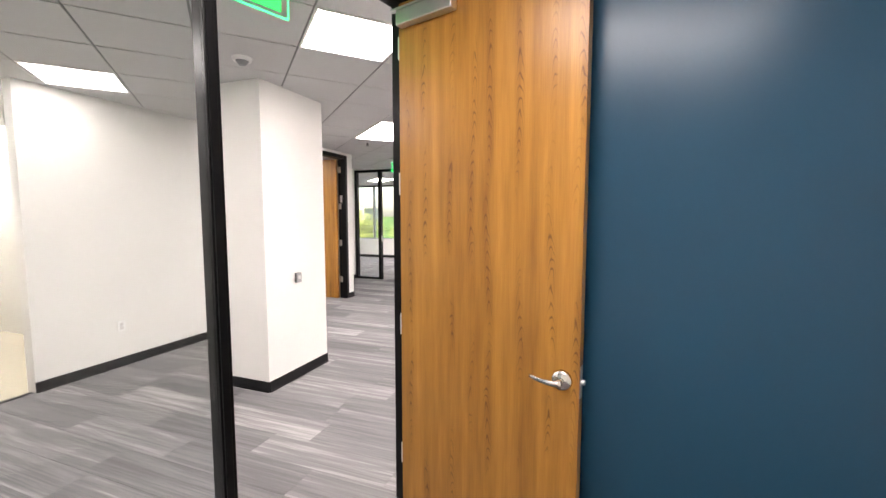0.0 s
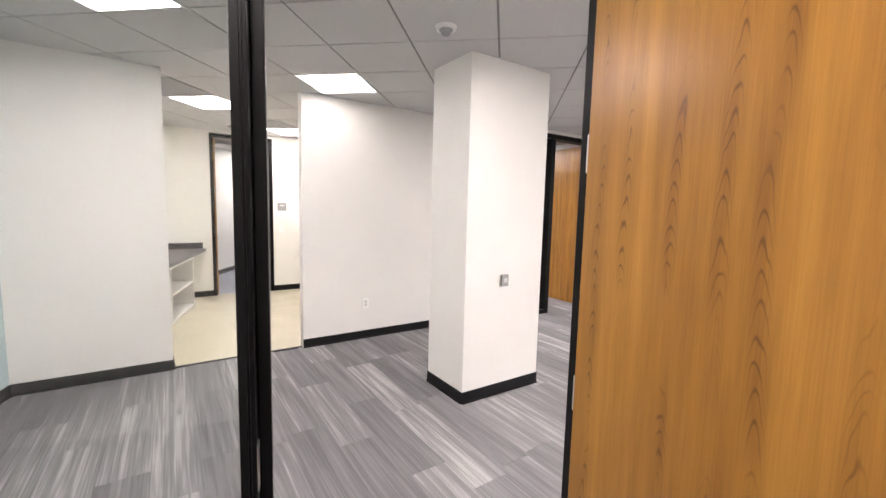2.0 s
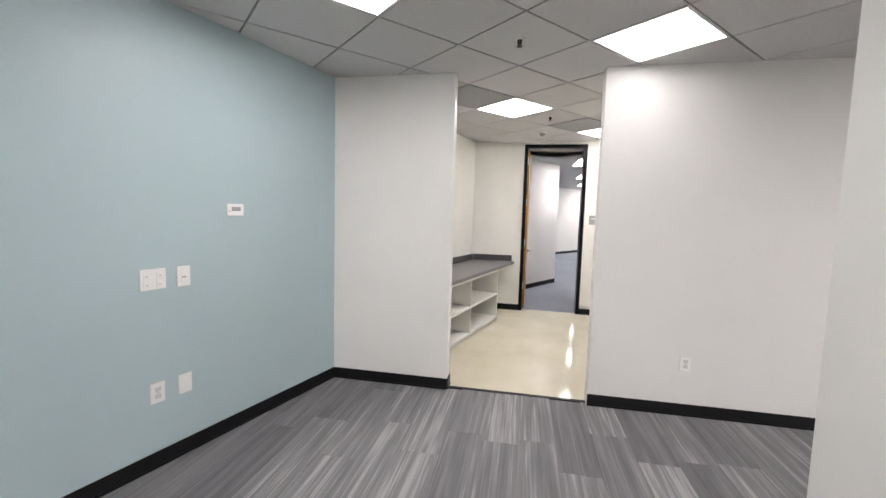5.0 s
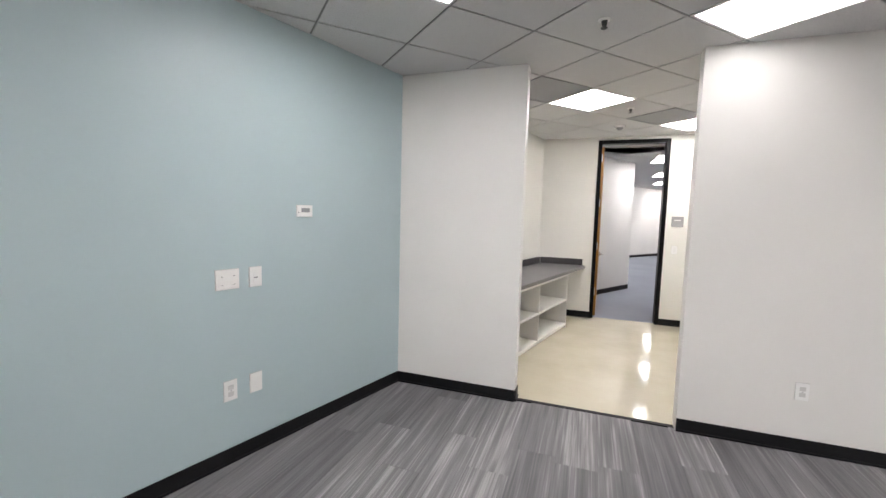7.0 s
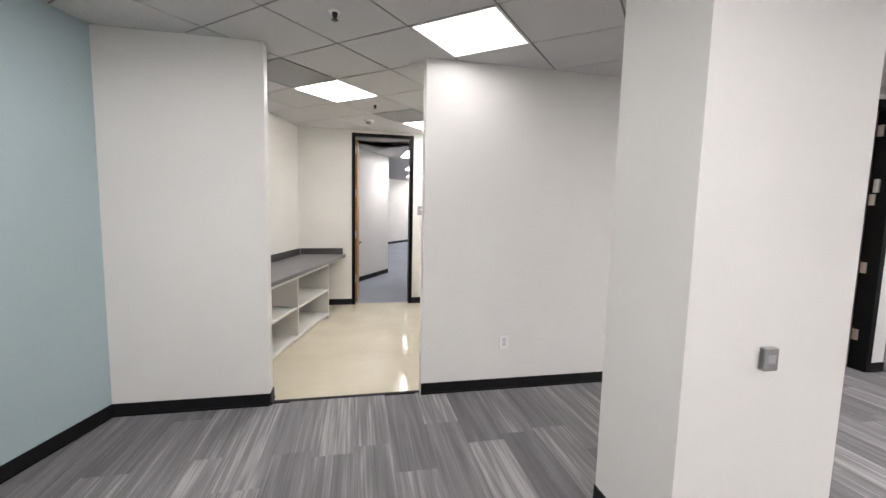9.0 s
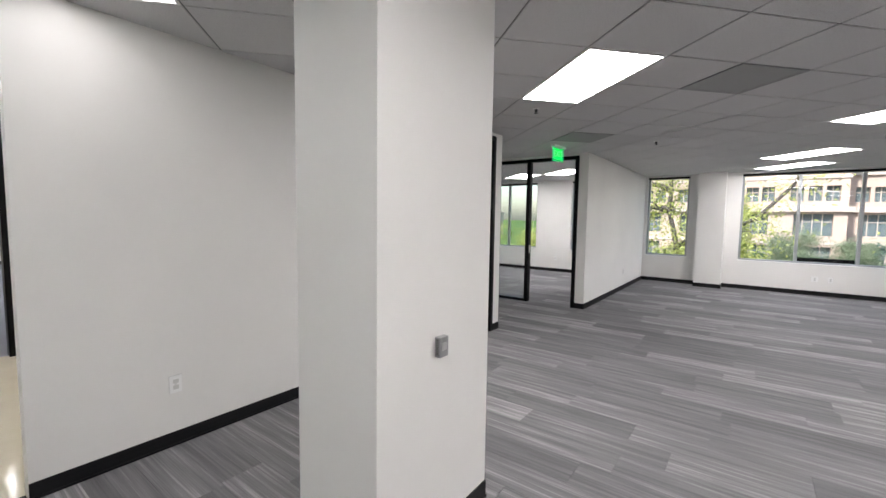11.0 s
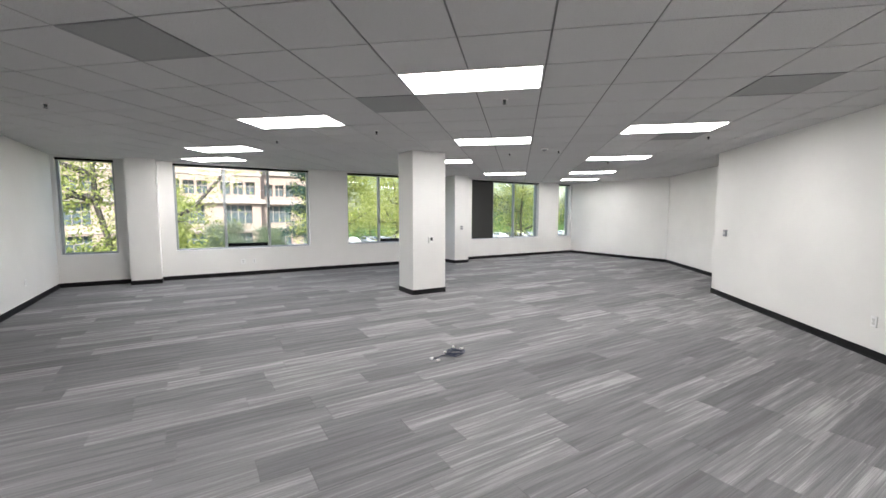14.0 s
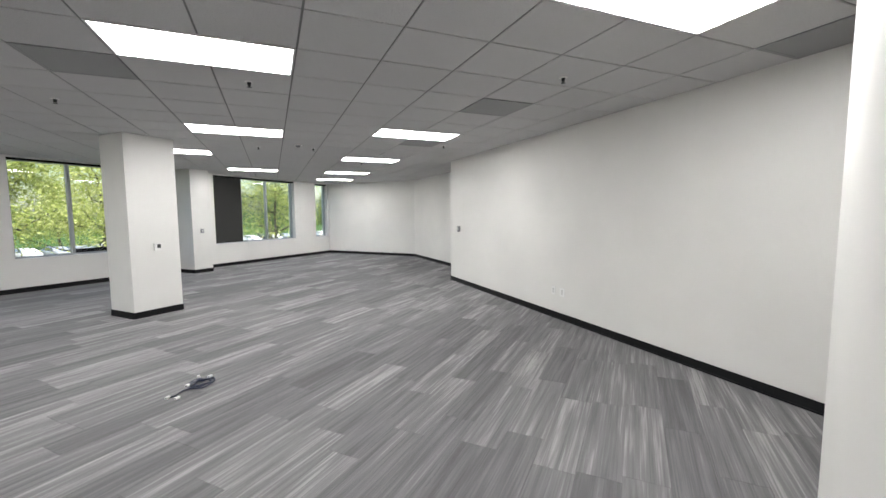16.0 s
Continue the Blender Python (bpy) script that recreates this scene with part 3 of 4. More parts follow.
def lever(parent, x, y, z, s, d):
    """Chrome lever handle on a face whose normal is -y times s; the lever points along d in x."""
    bm = bmesh.new()
    cyl(bm, 0.042, 0.038, 0.014, pose(x, y - 0.007 * s, z, 90, 0, 0), 28)
    h = part("handle", bm, CHROME, parent, "polished chrome lever handle", 0.0, True)
    bm = bmesh.new()
    cyl(bm, 0.013, 0.013, 0.045, pose(x, y - 0.032 * s, z, 90, 0, 0), 16)
    part("spindle", bm, CHROME, h, "", 0.0, True)
    bm = bmesh.new()
    rings = []
    for k in range(9):
        f = k / 8
        lx = x + d * (-0.014 + 0.136 * f)
        ly = y - s * (0.054 + 0.014 * math.sin(f * 2.6) - 0.016 * f * f)
        hz, hy = 0.013 - 0.0055 * f, 0.0065 - 0.003 * f
        zc = z + 0.006 * f * f
        rings.append([bm.verts.new((lx, ly + hy * math.cos(a), zc + hz * math.sin(a))) for a in [q * math.pi / 5 for q in range(10)]])
    for r0, r1 in zip(rings, rings[1:]):
        for q in range(10):
            bm.faces.new((r0[q], r0[(q + 1) % 10], r1[(q + 1) % 10], r1[q]))
    bm.faces.new(rings[0])
    bm.faces.new(rings[-1])
    part("lever", bm, CHROME, h, "", 0.0, True)


def door_leaf(m, label, width=0.915, height=2.585, closer=False):
    """Leaf from its hinge edge along x, thickness in y."""
    t = thing("door", m, label, "door")
    boxpart("leaf", (0, 0, 0.012, width, 0.045, height), WOOD, t, "", 0.0015)
    lever(t, width - 0.068, 0.0, 0.905, 1, -1)
    lever(t, width - 0.068, 0.045, 0.905, -1, -1)
    boxpart("latch_plate", (width - 0.001, 0.010, 0.84, width + 0.002, 0.036, 0.97), STEEL, t, "satin steel latch plate")
    bm = bmesh.new()
    cyl(bm, 0.011, 0.010, 0.016, pose(width + 0.008, 0.023, 0.905, 0, 90, 0), 12)
    part("latch_bolt", bm, STEEL, t, "steel latch bolt")
    if closer:
        boxpart("closer", (0.02, -0.050, height - 0.125, 0.34, -0.001, height - 0.055), STEEL, t, "silver door closer body", 0.006)
        boxpart("closer_arm", (-0.02, -0.045, height - 0.052, 0.24, -0.02, height - 0.040), STEEL, t, "silver closer arm", 0.003)
    return t


d = door_leaf(OFF @ pose(-1.032, 1.757, 0), "open honey-stained wooden door with chrome lever and closer", closer=True)
for z in (0.30, 1.0, 1.72, 2.38):
    hinge(d, -0.006, 0.022, z)

# side office door with sidelight
t = thing("door_frame", pose(-3.97, 0, 0), "black aluminium door frame with a narrow sidelight", "door frame")
X0, X1 = -0.148, 0.012
bars(t, [(X0, 4.78, 0, X1, 4.84, 2.655), (X0, 5.60, 0, X1, 5.68, 2.655), (X0, 6.59, 0, X1, 6.655, 2.655), (X0, 4.84, 2.59, X1, 5.60, 2.655), (X0, 5.68, 2.59, X1, 6.59, 2.655), (X0, 4.84, 0, X1, 5.60, 0.06)])
ob = boxpart("pane", (-0.07, 4.84, 0.06, -0.06, 5.60, 2.59), GLASS, t, "clear glass sidelight")
ob.visible_shadow = False
for z in (0.36, 1.05, 1.73, 2.40):
    boxpart("hinge", (-0.135, 6.578, z - 0.055, -0.085, 6.592, z + 0.055), STEEL, t, "satin steel hinge", 0.002)
boxpart("closer_bracket", (-0.10, 6.56, 1.80, -0.06, 6.59, 1.93), STEEL, t, "small steel bracket", 0.003)
door_leaf(pose(-4.115, 6.52, 0, 0, 0, 180) @ pose(0, -0.045, 0), "open honey-stained wooden door of the side office")

# glazed office front
t = thing("glass_front", pose(0, 8.84, 0), "black framed glass office front with an open doorway", "glass front")
bars(t, [(-5.20, 0, 0, -5.14, 0.11, 2.66), (-4.55, 0, 0, -4.48, 0.11, 2.66), (-3.645, 0, 0, -3.58, 0.11, 2.66), (-5.14, 0, 2.60, -4.55, 0.11, 2.66), (-4.48, 0, 2.60, -3.645, 0.11, 2.66), (-5.14, 0, 0, -4.55, 0.11, 0.05)])
ob = boxpart("pane", (-5.14, 0.05, 0.05, -4.55, 0.06, 2.60), GLASS, t, "clear glass sidelight")
ob.visible_shadow = False
boxpart("strike_plate", (-4.482, 0.03, 0.92, -4.477, 0.07, 1.07), STEEL, t, "satin steel strike plate")
bm = bmesh.new()
bx(bm, -9.75, 8.84, 2.66, -3.42, 8.95, H + 0.02)
structure("trim_glass_head", bm, WHITE, "white strip above the glass office front", "trim")

# kitchen doorway
t = thing("door_frame", pose(-7.45, 0, 0), "black aluminium door frame of the kitchen doorway", "door frame")
bars(t, [(-0.14, 1.50, 0, 0.012, 1.555, 2.66), (-0.14, 2.395, 0, 0.012, 2.45, 2.66), (-0.14, 1.555, 2.605, 0.012, 2.395, 2.66)])
for z in (0.40, 1.1, 1.75, 2.42):
    boxpart("hinge", (-0.13, 1.55, z - 0.055, -0.08, 1.568, z + 0.055), STEEL, t, "satin steel hinge", 0.002)
door_leaf(pose(-7.585, 1.588, 0, 0, 0, 178), "open honey-stained wooden door beyond the kitchen", width=0.86)

# ---- windows ----
for k, (a, b, mull) in enumerate(WINS):
    t = thing("window_%d" % (k + 1), pose(0, WY + 0.12, 0), "large aluminium framed window overlooking trees", "window", "", "structure")
    z0, z1 = 0.66, 2.665
    for nm, s in (("window_frame", (a, 0, z0, a + 0.045, 0.09, z1)), ("window_frame", (b - 0.045, 0, z0, b, 0.09, z1)), ("window_frame", (a + 0.045, 0, z0, b - 0.045, 0.09, z0 + 0.045)), ("window_frame", (a + 0.045, 0, z1 - 0.05, b - 0.045, 0.09, z1))):
        boxpart(nm, s, ALU, t, "", 0.003)
    xs = [a + 0.045]
    for x in mull:
        boxpart("mullion", (x - 0.03, 0, z0 + 0.045, x + 0.03, 0.09, z1 - 0.05), ALU, t, "", 0.003)
        xs += [x - 0.03, x + 0.03]
    xs.append(b - 0.045)
    for x0, x1 in zip(xs[::2], xs[1::2]):
        ob = boxpart("pane", (x0, 0.04, z0 + 0.045, x1, 0.048, z1 - 0.05), WGLASS, t)
        ob.visible_shadow = False
    boxpart("window_sill", (a - 0.012, -0.125, z0 - 0.002, b + 0.012, 0.0, z0 + 0.012), PLASTIC, t, "white painted sill", 0.003)
    boxpart("shade_cassette", (a + 0.004, -0.10, z1 - 0.045, b - 0.004, -0.01, z1 - 0.002), BLACK, t, "rolled dark shade cassette", 0.006)

t = thing("roller_shade", pose(0, WY + 0.06, 0), "dark roller shade drawn over one window bay", "window shade")
boxpart("cloth", (7.0, 0, 0.72, 7.90, 0.004, 2.62), SHADE, t)
boxpart("hem_bar", (7.0, -0.006, 0.70, 7.90, 0.010, 0.72), BLACK, t, "black hem bar", 0.002)
for x0, x1 in ((-0.31, 0.62), (3.72, 4.62)):
    t = thing("sill_panel", pose(0, WY + 0.22, 0), "dark low panel behind the foot of a window pane", "window panel")
    boxpart("panel", (x0, 0, 0.67, x1, 0.02, 0.79), BLACK, t, "", 0.003)

# ---- wall plates and controls ----
def plate(m, w, h, label, category, slots, group="wall plates", tint=PLATEW):
    """Wall plate facing local -y, its centre at the origin. Slots: (name, x, z, w, h, material)."""
    t = thing("wall_plate", m, label, category, group)
    boxpart("cover", (-w / 2, -0.009, -h / 2, w / 2, -0.003, h / 2), tint, t, "", 0.003)
    # added grey rim, slightly larger than the cover, for its edge shadow
    boxpart("shadow_rim", (-w / 2 - 0.0015, -0.003, -h / 2 - 0.0015, w / 2 + 0.0015, 0, h / 2 + 0.0015), SOCKET_AND_SHADE, t, "grey rim painting the shadow line round the cover")
    for nm, x, z, sw, sh, mt in slots:
        boxpart(nm, (x - sw / 2, -0.0115, z - sh / 2, x + sw / 2, -0.006, z + sh / 2), mt, t, "", 0.0008)
    return t


def outlet_slots():
    s = []
    for z in (0.02, -0.02):
        s.append(("receptacle", 0, z, 0.034, 0.028, SOCKET_AND_SHADE))
    return s + [("screw", 0, 0, 0.006, 0.006, GREYP)]


def blue(x, z):
    """A place on the blue wall."""
    return pose(x, -0.143 - 0.2648 * (x + 4.19), z, 0, 0, 165.17)


plate(blue(-3.22, 1.528), 0.125, 0.078, "white cable pass-through plate on the blue wall", "wall plate", [("opening", 0.004, 0.006, 0.066, 0.028, GREYP), ("screw", -0.05, -0.01, 0.006, 0.006, DARKP)], tint=PLASTIC)
plate(blue(-2.705, 1.122), 0.138, 0.118, "white two-gang data plate on the blue wall", "wall plate", [("port", x, z, 0.035, 0.035, PLASTIC) for x in (-0.035, 0.035) for z in (-0.026, 0.024)] + [("jack", x, z, 0.014, 0.005, DARKP) for x in (-0.035, 0.035) for z in (-0.03, 0.02)], tint=PLASTIC)
plate(blue(-2.872, 1.12), 0.08, 0.122, "white plate with a dark video jack on the blue wall", "wall plate", [("port", 0, 0, 0.034, 0.066, PLASTIC), ("jack", 0, -0.004, 0.026, 0.008, DARKP)], tint=PLASTIC)
plate(blue(-2.71, 0.452), 0.08, 0.122, "white power outlet on the blue wall", "outlet", outlet_slots(), tint=PLASTIC)
plate(blue(-2.866, 0.452), 0.08, 0.122, "blank white cover plate on the blue wall", "wall plate", [], tint=PLASTIC)
EAST = lambda x, y, z: pose(x, y, z, 0, 0, 90)
plate(EAST(-4.19, 2.82, 0.42), 0.075, 0.118, "white power outlet on the white wall", "outlet", outlet_slots())
plate(EAST(-7.45, 2.60, 1.50), 0.15, 0.14, "grey square sign plate beside the doorway", "sign plate", [("lettering_bar", 0, 0.02, 0.08, 0.012, PLASTIC)], tint=mat("sign_grey", (0.30, 0.30, 0.30), 0.4))
plate(EAST(-7.45, 2.585, 1.10), 0.075, 0.115, "white light switch beside the doorway", "light switch", [("rocker", 0, 0, 0.033, 0.066, PLASTIC)])
for x in (0.0, 0.25):
    plate(pose(x, WY, 0.35), 0.115 if x < 0.1 else 0.075, 0.118, "white outlet under the window", "outlet", outlet_slots())
SL = math.degrees(math.atan2(EB[1] - EA[1], EB[0] - EA[0]))
for x, y, lab in ((5.12, 3.60, "white power outlet on the slanted wall"), (4.99, 3.455, "white data outlet on the slanted wall")):
    plate(pose(x, y, 0.40, 0, 0, SL), 0.075 if x > 5 else 0.10, 0.118, lab, "outlet", outlet_slots())
plate(pose(-5.8, WY, 0.40), 0.075, 0.118, "white outlet on the glazed office wall", "outlet", outlet_slots())
plate(pose(-3.42, 11.6, 0.40, 0, 0, 90), 0.075, 0.118, "white outlet on the office wall", "outlet", outlet_slots())


def thermostat(m, w, h, depth, label, bodymat, screen):
    t = thing("thermostat", m, label, "thermostat")
    boxpart("body", (-w / 2, -depth, -h / 2, w / 2, 0, h / 2), bodymat, t, "", 0.004)
    if screen:
        boxpart("screen", (-w * 0.12, -depth - 0.002, -h * 0.12, w * 0.40, -depth + 0.001, h * 0.40), DARKP, t, "dark display")
    else:
        boxpart("label_plate", (-w * 0.26, -depth - 0.0015, -h * 0.16, w * 0.26, -depth + 0.001, h * 0.22), STEEL, t, "pale label strip")
        for k in range(9):
            z = -h * 0.36 + k * h * 0.09
            boxpart("vent_slot", (-w / 2 - 0.0015, -depth * 0.75, z, -w / 2 + 0.001, -depth * 0.3, z + h * 0.04), DARKP, t)
    return t


thermostat(pose(-2.275, 3.225, 0.972, 0, 0, 90), 0.064, 0.094, 0.032, "boxy grey thermostat sensor on the white column", mat("sensor_grey", (0.33, 0.33, 0.33), 0.4, 0.3), False)
thermostat(pose(2.83, 9.15, 1.04), 0.10, 0.115, 0.03, "white thermostat with a dark display on the column", PLASTIC, True)
thermostat(pose(6.10, 12.90, 1.10), 0.08, 0.11, 0.03, "small grey sensor on the window pilaster", GREYP, False)
thermostat(pose(7.33, 6.045, 1.19, 0, 0, SL), 0.085, 0.12, 0.035, "small grey sensor near the end of the slanted wall", GREYP, False)


def lettering(txt, size, material, parent, m):
    cu = bpy.data.curves.new("lettering", 'FONT')
    cu.body, cu.size, cu.extrude = txt, size, 0.0012
    cu.align_x, cu.align_y = 'CENTER', 'CENTER'
    tmp = bpy.data.objects.new("lettering_src", cu)
    me = bpy.data.meshes.new_from_object(tmp)
    me.materials.append(material)
    ob = new("lettering", me)
    ob.parent = parent
    ob.matrix_local = m
    bpy.data.objects.remove(tmp)
    return ob


def exit_sign(m, label):
    """Edge-lit sign hung below the ceiling, its face along local x, facing both ways."""
    t = thing("exit_sign", m, label, "exit sign", "exit signs")
    boxpart("housing", (-0.17, -0.035, -0.03, 0.17, 0.035, 0.0), PLASTIC, t, "white ceiling housing", 0.004)
    ob = boxpart("acrylic_panel", (-0.155, -0.005, -0.235, 0.155, 0.005, -0.03), GLASS, t, "clear acrylic panel")
    ob.visible_shadow = False
    bm = bmesh.new()
    bx(bm, -0.158, -0.005, -0.240, 0.158, 0.005, -0.235)
    bx(bm, -0.158, -0.005, -0.235, -0.155, 0.005, -0.03)
    bx(bm, 0.155, -0.005, -0.235, 0.158, 0.005, -0.03)
    part("lit_edge", bm, EXITEDGE, t, "glowing green edge")
    boxpart("green_field", (-0.12, -0.003, -0.215, 0.12, 0.003, -0.05), EXITGREEN, t, "glowing green field")
    lettering("EXIT", 0.13, PLASTIC, t, pose(0, -0.0045, -0.13, 90, 0, 0))
    lettering("EXIT", 0.13, PLASTIC, t, pose(0, 0.0045, -0.13, 90, 0, 180))
    return t


exit_sign(pose(-3.62, 7.98, H, 0, 0, 83), "edge-lit green exit sign hanging from the ceiling")
exit_sign(pose(-1.035, 1.545, H, 0, 0, 70), "edge-lit green exit sign with clear acrylic edge")

# ---- kitchen counter ----
K = OFF @ pose(0, 0, 0)
PF, PW = -0.565, -1.205
t = thing("shelf_cabinet", K.copy(), "open white shelf cabinet under the kitchen counter", "cabinet")
NA, NE, CT = -6.80, -4.40, 0.80
bm = bmesh.new()
bx(bm, NA, PW + 0.02, 0.0, NE, PF - 0.03, 0.03)
part("toe_kick", bm, MELAMINE, t)
for nm, s in (("bottom", (NA, PW + 0.02, 0.03, NE, PF, 0.065)), ("top_rail", (NA, PW + 0.02, CT - 0.075, NE, PF, CT - 0.042)), ("back", (NA, PW + 0.005, 0.03, NE, PW + 0.02, CT - 0.042)),
              ("side", (NA - 0.022, PW + 0.02, 0.0, NA, PF, CT - 0.042)), ("side", (NE, PW + 0.02, 0.0, NE + 0.022, PF, CT - 0.042)),
              ("divider", (-5.79, PW + 0.02, 0.065, -5.765, PF, CT - 0.075)), ("divider", (-4.99, PW + 0.02, 0.065, -4.965, PF, CT - 0.075)),
              ("shelf", (NA, PW + 0.02, 0.375, -5.79, PF - 0.005, 0.40)), ("shelf", (-5.765, PW + 0.02, 0.375, -4.99, PF - 0.005, 0.40)), ("shelf", (-4.965, PW + 0.02, 0.375, NE, PF - 0.005, 0.40))):
    boxpart(nm, s, MELAMINE, t, "", 0.0015)
t = thing("countertop", K.copy(), "grey laminate kitchen countertop with a low dark backsplash", "countertop")
bm = bmesh.new()
poly = [(-4.30, PW), (-4.30, PF + 0.025), (-7.535, PF + 0.025), (-7.375, PW)]
lo = [bm.verts.new((x, y, CT - 0.041)) for x, y in poly]
hi = [bm.verts.new((x, y, CT)) for x, y in poly]
bm.faces.new(lo)
bm.faces.new(hi)
for k in range(4):
    bm.faces.new((lo[k], lo[(k + 1) % 4], hi[(k + 1) % 4], hi[k]))
part("worktop", bm, COUNTER, t)
SPLASH = painted("dark_laminate_edge", (0.075, 0.073, 0.075), 0.45, 0.1, 0.0)
boxpart("backsplash", (-7.36, PW, CT, -4.30, PW + 0.018, CT + 0.095), SPLASH, t)
bm = bmesh.new()
bx(bm, -7.448, 0.74, CT, -7.43, 1.365, CT + 0.095, K.inverted())
part("backsplash", bm, SPLASH, t)

# ---- cable coil on the carpet ----
t = thing("cable_coil", pose(1.36, 6.03, 0.003), "coiled dark blue cable with white tags lying on carpet", "cable")
cu = bpy.data.curves.new("coil", 'CURVE')
cu.dimensions = '3D'
cu.bevel_depth = 0.0045
sp = cu.splines.new('POLY')
pts = []
for k in range(150):
    a = k * 0.22
    r = 0.072 + 0.016 * math.sin(k * 0.37) + 0.012 * math.sin(k * 0.11)
    pts.append((r * 1.25 * math.cos(a), r * math.sin(a), 0.006 + 0.016 * k / 150 + 0.006 * (1 + math.sin(k * 0.9))))
for k in range(12):
    pts.append((-0.10 - 0.017 * k, 0.02 * math.sin(k * 0.5) - 0.01, 0.008))
sp.points.add(len(pts) - 1)
for q, c in zip(sp.points, pts):
    q.co = (*c, 1)
tmp = bpy.data.objects.new("coil_src", cu)
me = bpy.data.meshes.new_from_object(tmp)
me.materials.append(CABLE)
bpy.data.objects.remove(tmp)
ob = new("coil", me)
ob.parent = t
for x, y, z, a in ((-0.30, -0.01, 0.0, 20), (-0.27, -0.09, 0.0, 5), (-0.12, 0.01, 0.03, 30), (0.05, 0.11, 0.03, 60), (0.10, 0.02, 0.03, 10)):
    bm = bmesh.new()
    bx(bm, -0.020, -0.012, 0, 0.020, 0.012, 0.018, pose(x, y, z, 0, 0, a))
    part("tag", bm, PLASTIC, t, "white cable tag", 0.003)

# ---- outdoors ----
GZ = -4.2
bm = bmesh.new()
bx(bm, -900, -300, GZ - 0.5, 900, 1500, GZ)
structure("ground", bm, GRASS, "grassy ground outside the building", "ground")
bm = bmesh.new()
bx(bm, -160, 22, GZ - 0.1, 160, 79, GZ + 0.02)
structure("road", bm, ASPHALT, "grey asphalt car park outside", "road")
bm = bmesh.new()
bx(bm, -160, 21.7, GZ - 0.1, 160, 22, GZ + 0.15)
bx(bm, -160, 79, GZ - 0.1, 160, 79.3, GZ + 0.15)
structure("kerb", bm, KERB, "concrete kerb along the car park", "kerb")
# own storey below
bm = bmesh.new()
bx(bm, -21.4, -1.6, GZ, 11.95, 13.83, -0.30)
structure("wall_lower_storey", bm, STUCCO, "stucco storey below the office", "wall")


def office_block(m, w, floors, label, mt):
    """Stucco block: tall glazed bays on the two lower storeys, small paired windows above, cornices between."""
    t = thing("office_building", m, label, "building")
    fh, bay = 3.6, 5.0
    n = int(w / bay)
    bm = bmesh.new()
    bx(bm, 0, 0.9, 0, w, 18, floors * fh + 0.9)
    part("core", bm, mt, t)
    boxpart("plinth", (-0.1, -0.1, 0, w + 0.1, 0.9, 0.5), STUCCO2, t)
    boxpart("parapet", (-0.3, -0.3, floors * fh + 0.3, w + 0.3, 18.3, floors * fh + 1.0), STUCCO2, t, "pale roof parapet")
    for f in range(1, floors):
        d = 0.45 if f == 2 else 0.12
        boxpart("cornice", (-d, -d, f * fh - 0.2, w + d, 0.9, f * fh + (0.35 if f == 2 else 0.1)), STUCCO2, t, "pale projecting cornice")
    for f in range(floors):
        for k in range(n):
            x = (k + 0.5) * w / n
            spots = [(x, 3.3)] if f < 2 else [(x - 1.45, 1.15), (x + 0.05, 1.15), (x + 1.5, 1.15)]
            z0, z1 = (f * fh + 0.75, (f + 1) * fh - 0.45) if f < 2 else (f * fh + 0.95, (f + 1) * fh - 1.0)
            for xc, ww in spots:
                wd = boxpart("window", (xc - ww / 2, 0.55, z0, xc + ww / 2, 0.95, z1), FARGLASS, t, "grey reflecting window")
                bm = bmesh.new()
                for q in range(1, 4 if ww > 2 else 2):
                    px = xc - ww / 2 + q * ww / (4 if ww > 2 else 2)
                    bx(bm, px - 0.04, 0.46, z0, px + 0.04, 0.55, z1)
                bx(bm, xc - ww / 2, 0.46, z0 + (z1 - z0) * 0.62, xc + ww / 2, 0.55, z0 + (z1 - z0) * 0.62 + 0.08)
                part("window_bar", bm, STUCCO2, wd)
            # wall faces round the openings of this bay
            edges = [x - w / n / 2] + [e for xc, ww in spots for e in (xc - ww / 2, xc + ww / 2)] + [x + w / n / 2]
            bm = bmesh.new()
            for a, b in zip(edges[::2], edges[1::2]):
                bx(bm, a, 0, z0, b, 0.9, z1)
            bx(bm, edges[0], 0, f * fh, edges[-1], 0.9, z0)
            bx(bm, edges[0], 0, z1, edges[-1], 0.9, (f + 1) * fh + (0.3 if f == floors - 1 else 0))
            part("wall_bay", bm, mt, t)
    return t


office_block(pose(-26, 61, GZ, 0, 0, 2), 33, 4, "pale pink stucco office building with grey windows across the car park", STUCCO)
office_block(pose(7.5, 66, GZ, 0, 0, 2), 10, 3, "lower pale stucco wing set back beside the office building", STUCCO)
office_block(pose(-110, 110, GZ, 0, 0, 10), 40, 2, "distant low stucco building beyond the trees", STUCCO2)


